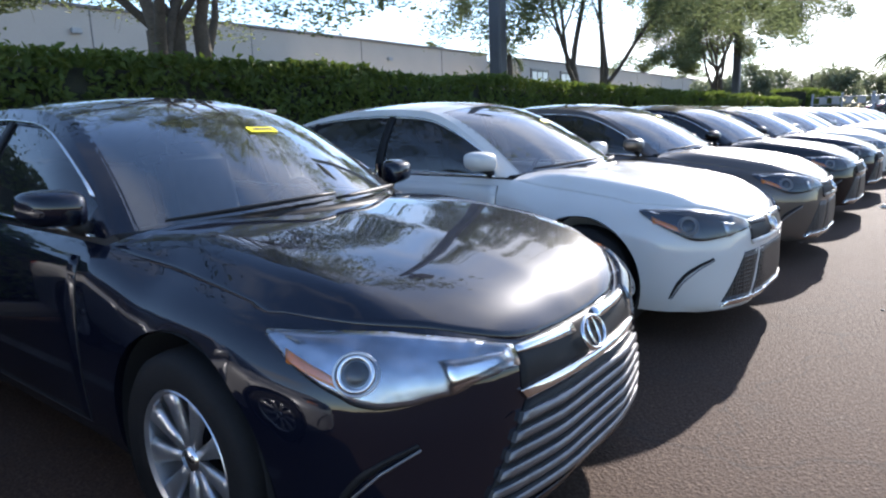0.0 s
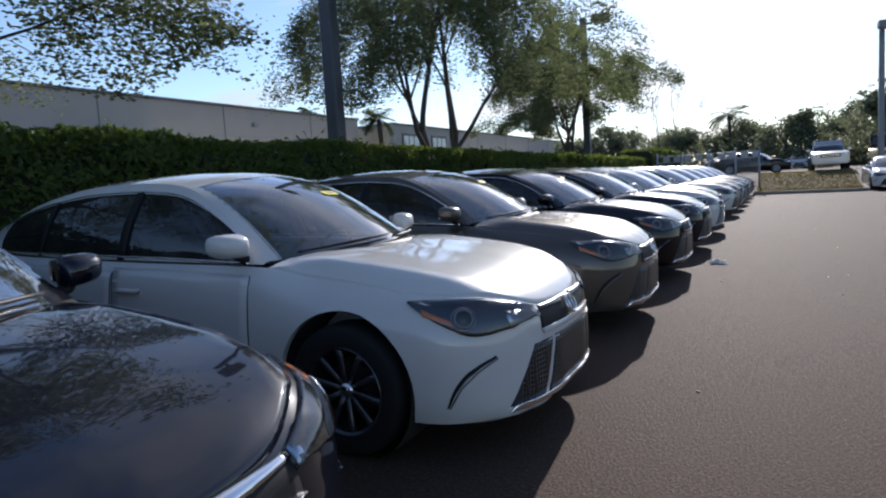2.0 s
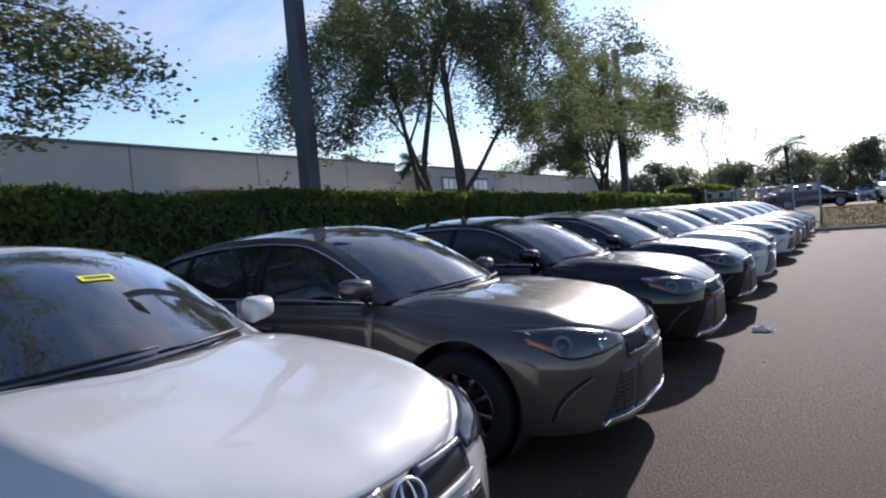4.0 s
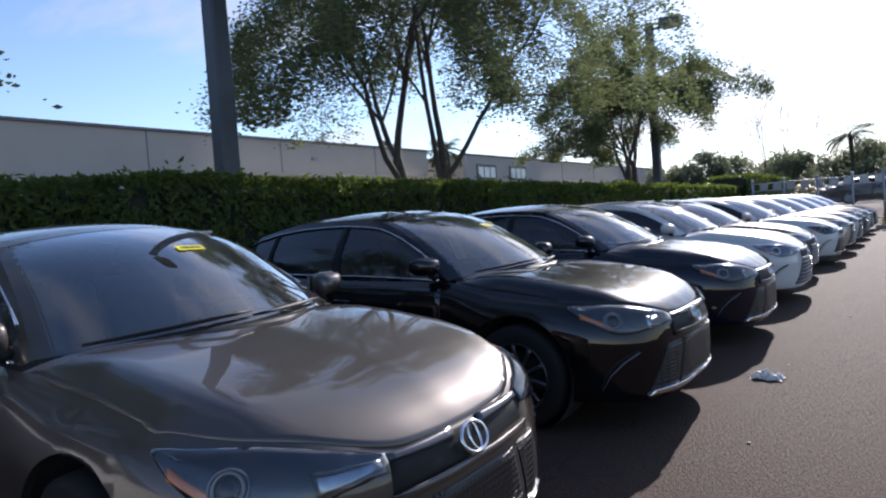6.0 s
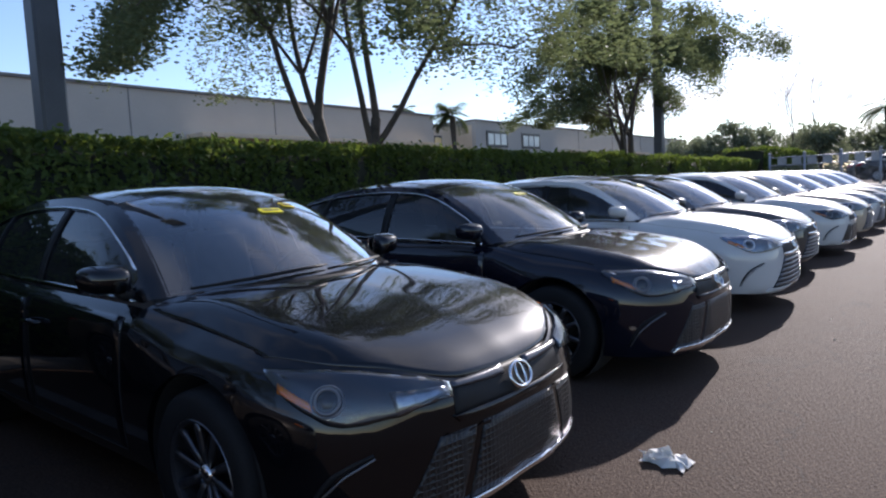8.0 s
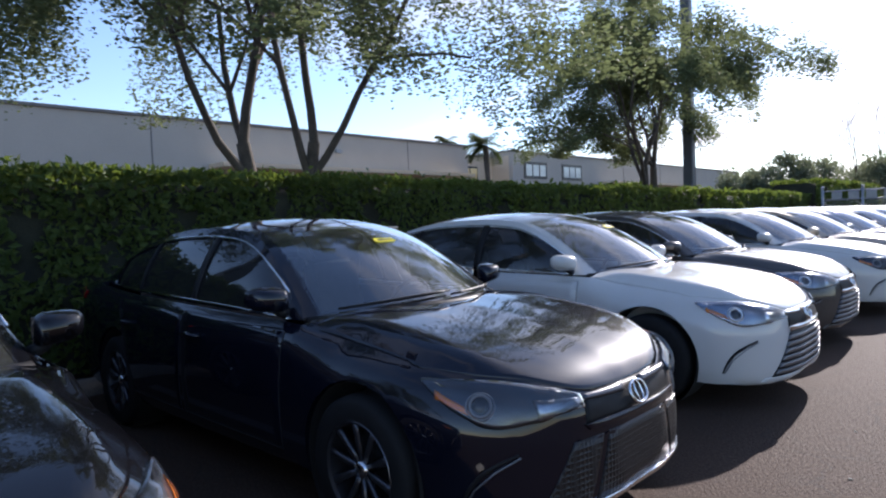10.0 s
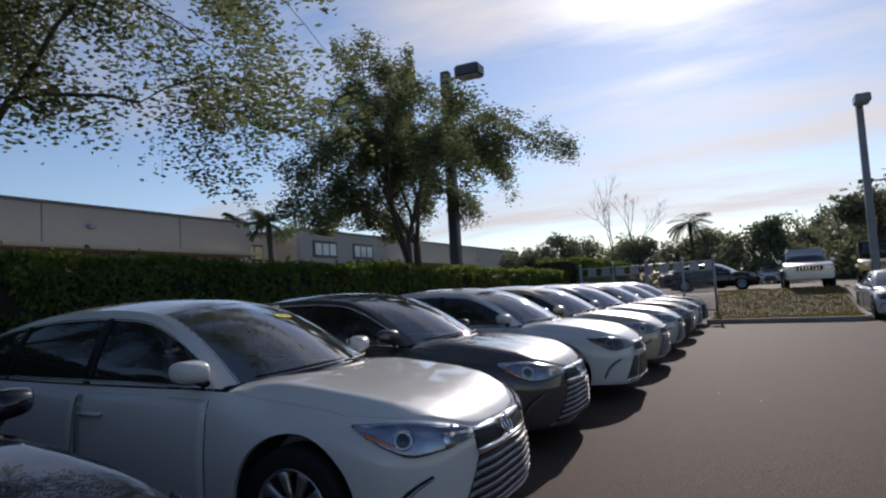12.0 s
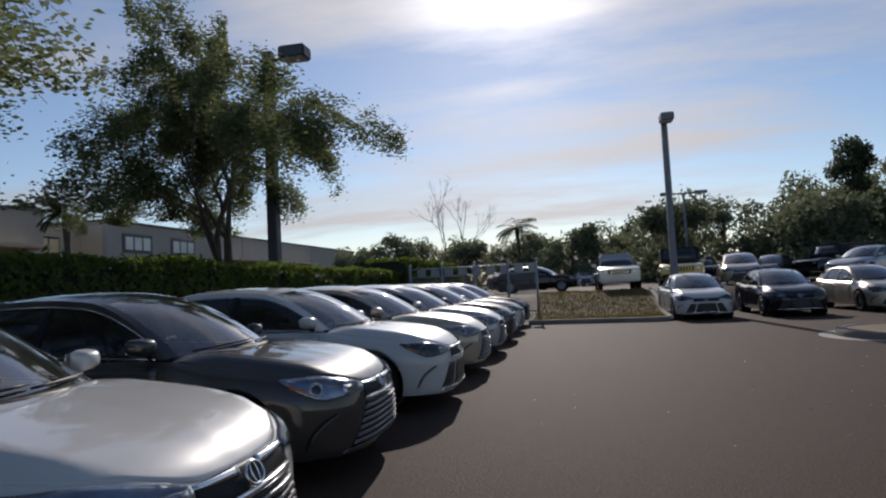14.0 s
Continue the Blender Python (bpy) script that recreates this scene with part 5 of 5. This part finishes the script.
def build_fence():
    """fence > posts, rails, wire mesh."""
    fence = tagged(new("fence"), "grey steel chain-link fence with capped posts", "fence")
    y = 39.0
    xs = [-5.4, -4.1, -2.8, -1.5, -0.4]
    for x in xs:
        z = rise(x, y)
        post = part("post", tube([(x, y, z), (x, y, z + 2.05)], 0.045, 10), M_METAL, fence)
        cap = bmesh.new()
        bmesh.ops.create_uvsphere(cap, u_segments=10, v_segments=7, radius=0.065)
        bmesh.ops.translate(cap, verts=cap.verts, vec=(x, y, z + 2.09))
        part("cap", smooth(cap, 60), M_METAL, post)
    z = rise(-3, y)
    for h in (0.12, 1.62, 1.95):
        part("rail", tube([(xs[0], y, z + h), (xs[-1], y, z + h)], 0.026, 8), M_METAL, fence)
    for k in range(9):
        x = xs[0] + 0.3 + k * 0.55
        part("panel_bar", box((x, y - 0.012, z + 1.63), (x + 0.34, y + 0.012, z + 1.94), 0.004), M_METAL, fence)
    wires = bmesh.new()
    n = 70
    for k in range(-28, n):
        for s in (1, -1):
            x0, x1 = xs[0] + k * 0.072, xs[0] + k * 0.072 + 1.5
            a, b = (x0, 0.12), (x1, 1.62)
            if s < 0:
                a, b = (x0, 1.62), (x1, 0.12)
            t0, t1 = max(0, (xs[0] - a[0]) / 1.5), min(1, (xs[-1] - a[0]) / 1.5)
            if t1 - t0 < 0.02:
                continue
            p = [(a[0] + (b[0] - a[0]) * t, y + 0.004 * s, z + a[1] + (b[1] - a[1]) * t) for t in (t0, t1)]
            tube(p, 0.0035, 3, wires, cap=False)
    part("wire_mesh", wires, M_METAL, fence)


build_fence()

# ---------------------------------------------------------------- the row of sedans

NOSE_X = -0.545
ROW_SIZE = 1.04
ROW_Y, PITCH = 2.95, 2.765


def place(template, coat, m, label, group, tags=(), size=1.0):
    car = copy_thing(template, m)
    car.scale = (size, size, size)
    repaint(car, coat)
    tagged(car, label, "car", group)
    for tg in tags:
        windscreen_tag(car, *tg)
    return car


stall_lines()
ROUND_TAG = material("yellow round tag", (0.85, 0.66, 0.02), 0.5, spread=0.04)
plain, sporty = build_sedan(False), build_sedan(True)
ROW = [
    (0, 0, P_BLACK, "blue-black", (0.06, 0.55), 0.05), (1, 1, P_WHITE, "white", (0.12, 0.56), 0.0), (2, 1, P_BROWN, "grey-brown metallic", (0.12, 0.60), -0.11),
    (3, 1, P_JET, "black", (0.10, 0.58), -0.05), (4, 1, P_BLACK, "blue-black", (0.0, 0.60), 0.02), (5, 0, P_WHITE, "white", (0.12, 0.62), 0.12),
    (6, 0, P_GREY, "dark grey metallic", None, 0.0), (7, 1, P_WHITE, "white", None, 0.0), (8, 0, P_GOLD, "champagne metallic", None, 0.0),
    (9, 0, P_SILVER, "silver metallic", None, 0.0), (10, 0, P_GREY, "dark grey metallic", None, 0.0), (11, 0, P_WHITE, "white", None, 0.0), (12, 0, P_NAVY, "dark blue", None, 0.0)]
for i, sport, coat, words, tag, dy in ROW:
    style = "sporty sedan with black mesh grille" if sport else "sedan with slatted grille"
    car = place(sporty if sport else plain, coat, pose(NOSE_X - 2.46 * ROW_SIZE - (0.2 if i == 6 else 0.0), ROW_Y + PITCH * i + dy, 0, 0, 0, random.Random(i).uniform(-0.7, 0.7)),
          f"{words} {style} parked in the row", "sedans parked in the row", [(*tag,)] if tag else [], ROW_SIZE)
    if i == 3:
        windscreen_tag(car, 0.40, 0.66, 0.10, 0.06, ROUND_TAG)
place(plain, P_SILVER, pose(NOSE_X - 2.46, ROW_Y - PITCH, 0), "silver metallic sedan parked in the row", "sedans parked in the row")

# cars of the far lot
for coat, words, x, y, turn in ((P_WHITE, "white compact", 4.95, 37.7, -90), (P_BLACK, "dark blue-black compact", 7.65, 37.6, -91), (P_GOLD, "champagne compact", 10.6, 38.2, -88),
                                (P_SILVER, "silver compact", 13.4, 38.4, -90)):
    place(sporty, coat, pose(x, y, rise(x, y), 0, 0, turn), f"{words} sedan facing the lane on the far side", "cars on the far side")
for coat, words, x, y, turn in ((P_GOLD, "pale champagne", 8.7, 46.6, -100), (P_SILVER, "silver grey", 14.2, 46.4, -140), (P_JET, "black", 10.6, 53.5, -120), (P_NAVY, "dark blue", 12.4, 54.5, -120),
                                (P_JET, "black", -1.2, 51.5, 0), (P_WHITE, "white", 2.2, 75, -90), (P_GREY, "dark grey", -2.6, 60, 0), (P_SILVER, "silver", -1.5, 66, 0)):
    place(plain, coat, pose(x, y, rise(x, y), 0, 0, turn), f"{words} sedan parked on the upper lot", "cars on the upper lot")
for t in (plain, sporty):
    for o in list(t.children_recursive) + [t]:
        bpy.data.objects.remove(o)


def box_loft(stations):
    """A rounded body from (x, half width, bottom, top, corner) stations."""
    bm = bmesh.new()
    rings = []
    for x, w, lo, hi, c in stations:
        pts = [(-w + c, lo), (w - c, lo), (w, lo + c), (w, hi - c), (w - c * 0.3, hi - c * 0.3), (w - c, hi), (-w + c, hi), (-w + c * 0.3, hi - c * 0.3), (-w, hi - c), (-w, lo + c)]
        rings.append([bm.verts.new((x, a, b)) for a, b in pts])
    n = len(rings[0])
    for a, b in zip(rings, rings[1:]):
        for k in range(n):
            bm.faces.new((a[k], a[(k + 1) % n], b[(k + 1) % n], b[k]))
    bm.faces.new(rings[0])
    bm.faces.new(rings[-1])
    bmesh.ops.recalc_face_normals(bm, faces=bm.faces[:])
    return smooth(bm, 32)


def build_suv(m, coat, label, boxy=False):
    """suv > body, cabin, glass, lamps, grille, bumper, wheels."""
    car = tagged(new("suv"), label, "suv", "cars on the upper lot")
    hood = 1.12
    part("body", box_loft([(-2.25, 0.86, 0.42, 1.08, 0.08), (-2.1, 0.92, 0.36, 1.12, 0.08), (0.7, 0.93, 0.36, 1.10, 0.08), (1.0, 0.93, 0.36, hood, 0.08), (2.0, 0.91, 0.38, hood - 0.08, 0.09), (2.22, 0.84, 0.42, hood - 0.16, 0.09)]), coat, car)
    top = 1.86 if boxy else 1.74
    slope = 0.12 if boxy else 0.62
    part("cabin", box_loft([(-2.2, 0.80, 1.05, 1.2, 0.05), (-2.05, 0.74 if not boxy else 0.84, 1.05, top - 0.04, 0.08), (-1.2, 0.72 if not boxy else 0.84, 1.05, top, 0.09), (0.05 if not boxy else 0.45, 0.70 if not boxy else 0.83, 1.05, top - 0.03, 0.09), (0.05 + slope if not boxy else 0.60, 0.80, 1.05, 1.13, 0.03)]), coat if not boxy else M_BLACK, car)
    wx0, wx1 = (0.10, 0.72) if not boxy else (0.47, 0.615)
    bm = bmesh.new()
    rows = [[bm.verts.new((wx1 + 0.01 + (wx0 - wx1) * t, s * (0.74 - 0.08 * t), 1.15 + (top - 0.12 - 1.15) * t)) for t in (0, 0.5, 1)] for s in (-1, -0.5, 0, 0.5, 1)]
    grid_faces(bm, rows)
    part("windscreen", thicken(bm, 0.01), M_TINT if boxy else M_GLASS_DARK, car)
    for s in (1, -1):
        for x0, x1 in ((-1.0, -0.08), (-1.95, -1.1)):
            part("side_window", box((x0, s * 0.845 - 0.02 if boxy else s * 0.765 - 0.02, 1.16), (x1, s * 0.845 + 0.02 if boxy else s * 0.765 + 0.02, top - 0.18), 0.01), M_TINT, car)
        part("headlight", box((2.12, s * 0.66 - 0.12, 0.78), (2.235, s * 0.66 + 0.12, 0.94), 0.03), M_LAMP, car)
        part("door_mirror", box((0.38, s * 1.02 - 0.10, 1.12), (0.50, s * 1.02 + 0.10, 1.28), 0.035), coat, car)
    part("grille", box((2.16, -0.48, 0.74), (2.24, 0.48, 0.95), 0.02), M_BLACK, car)
    for k in range(7):
        y = -0.36 + 0.12 * k
        part("grille_bar", box((2.22, y - (0.012 if not boxy else 0.035), 0.76), (2.255, y + (0.012 if not boxy else 0.035), 0.94), 0.006), M_CHROME if not boxy else coat, car)
    part("bumper", box((2.10, -0.88, 0.40), (2.34, 0.88, 0.62), 0.06), M_BLACK if boxy else coat, car)
    if not boxy:
        for s in (1, -1):
            part("roof_rail", tube([(-1.7, s * 0.62, top - 0.01), (-1.6, s * 0.62, top + 0.05), (-0.2, s * 0.62, top + 0.05), (-0.1, s * 0.62, top - 0.01)], 0.018, 6), M_METAL, car)
    for x in (1.38, -1.38):
        for s in (1, -1):
            o = 0.11 * s
            w = lathe([(0.20, -o), (0.34, -o), (0.37, -o * 0.6), (0.37, o * 0.6), (0.34, o), (0.20, o), (0.18, o * 0.5), (0.01, o * 0.6)], 28, (x, s * 0.84, 0.37))
            wheel = part("wheel", smooth(w, 35), M_RUBBER, car)
            part("rim", smooth(lathe([(0.21, o * 0.9), (0.19, o * 1.04), (0.05, o * 0.8), (0.01, o * 0.8)], 20, (x, s * 0.84, 0.37)), 35), M_ALLOY, wheel)
            arch = tube([(x + 0.45 * math.cos(a), s * 0.93, 0.37 + 0.45 * math.sin(a)) for a in np.linspace(0.1, math.pi - 0.1, 12)], 0.035, 6)
            part("wheel_arch", arch, M_BLACK, car)
    car.matrix_basis = m
    return car


M_GLASS_DARK = material("dark windscreen", (0.03, 0.035, 0.04), 0.08, coat=1.0)
build_suv(pose(3.0, 45.6, 0.86, 0, 0, -90), P_SILVER, "silver wagon with roof rails facing the lane")
build_suv(pose(5.9, 45.8, 0.86, 0, 0, -96), P_YELLOW, "yellow boxy off-road vehicle with black top", True)
build_suv(pose(15.2, 53.0, 0.86, 0, 0, -150), P_JET, "large black van on the upper lot", True)
build_suv(pose(18.5, 50.0, 0.86, 0, 0, -120), P_GREY, "dark grey wagon on the upper lot")
build_suv(pose(9.5, 60.0, 0.86, 0, 0, -90), P_NAVY, "dark wagon parked behind the others")
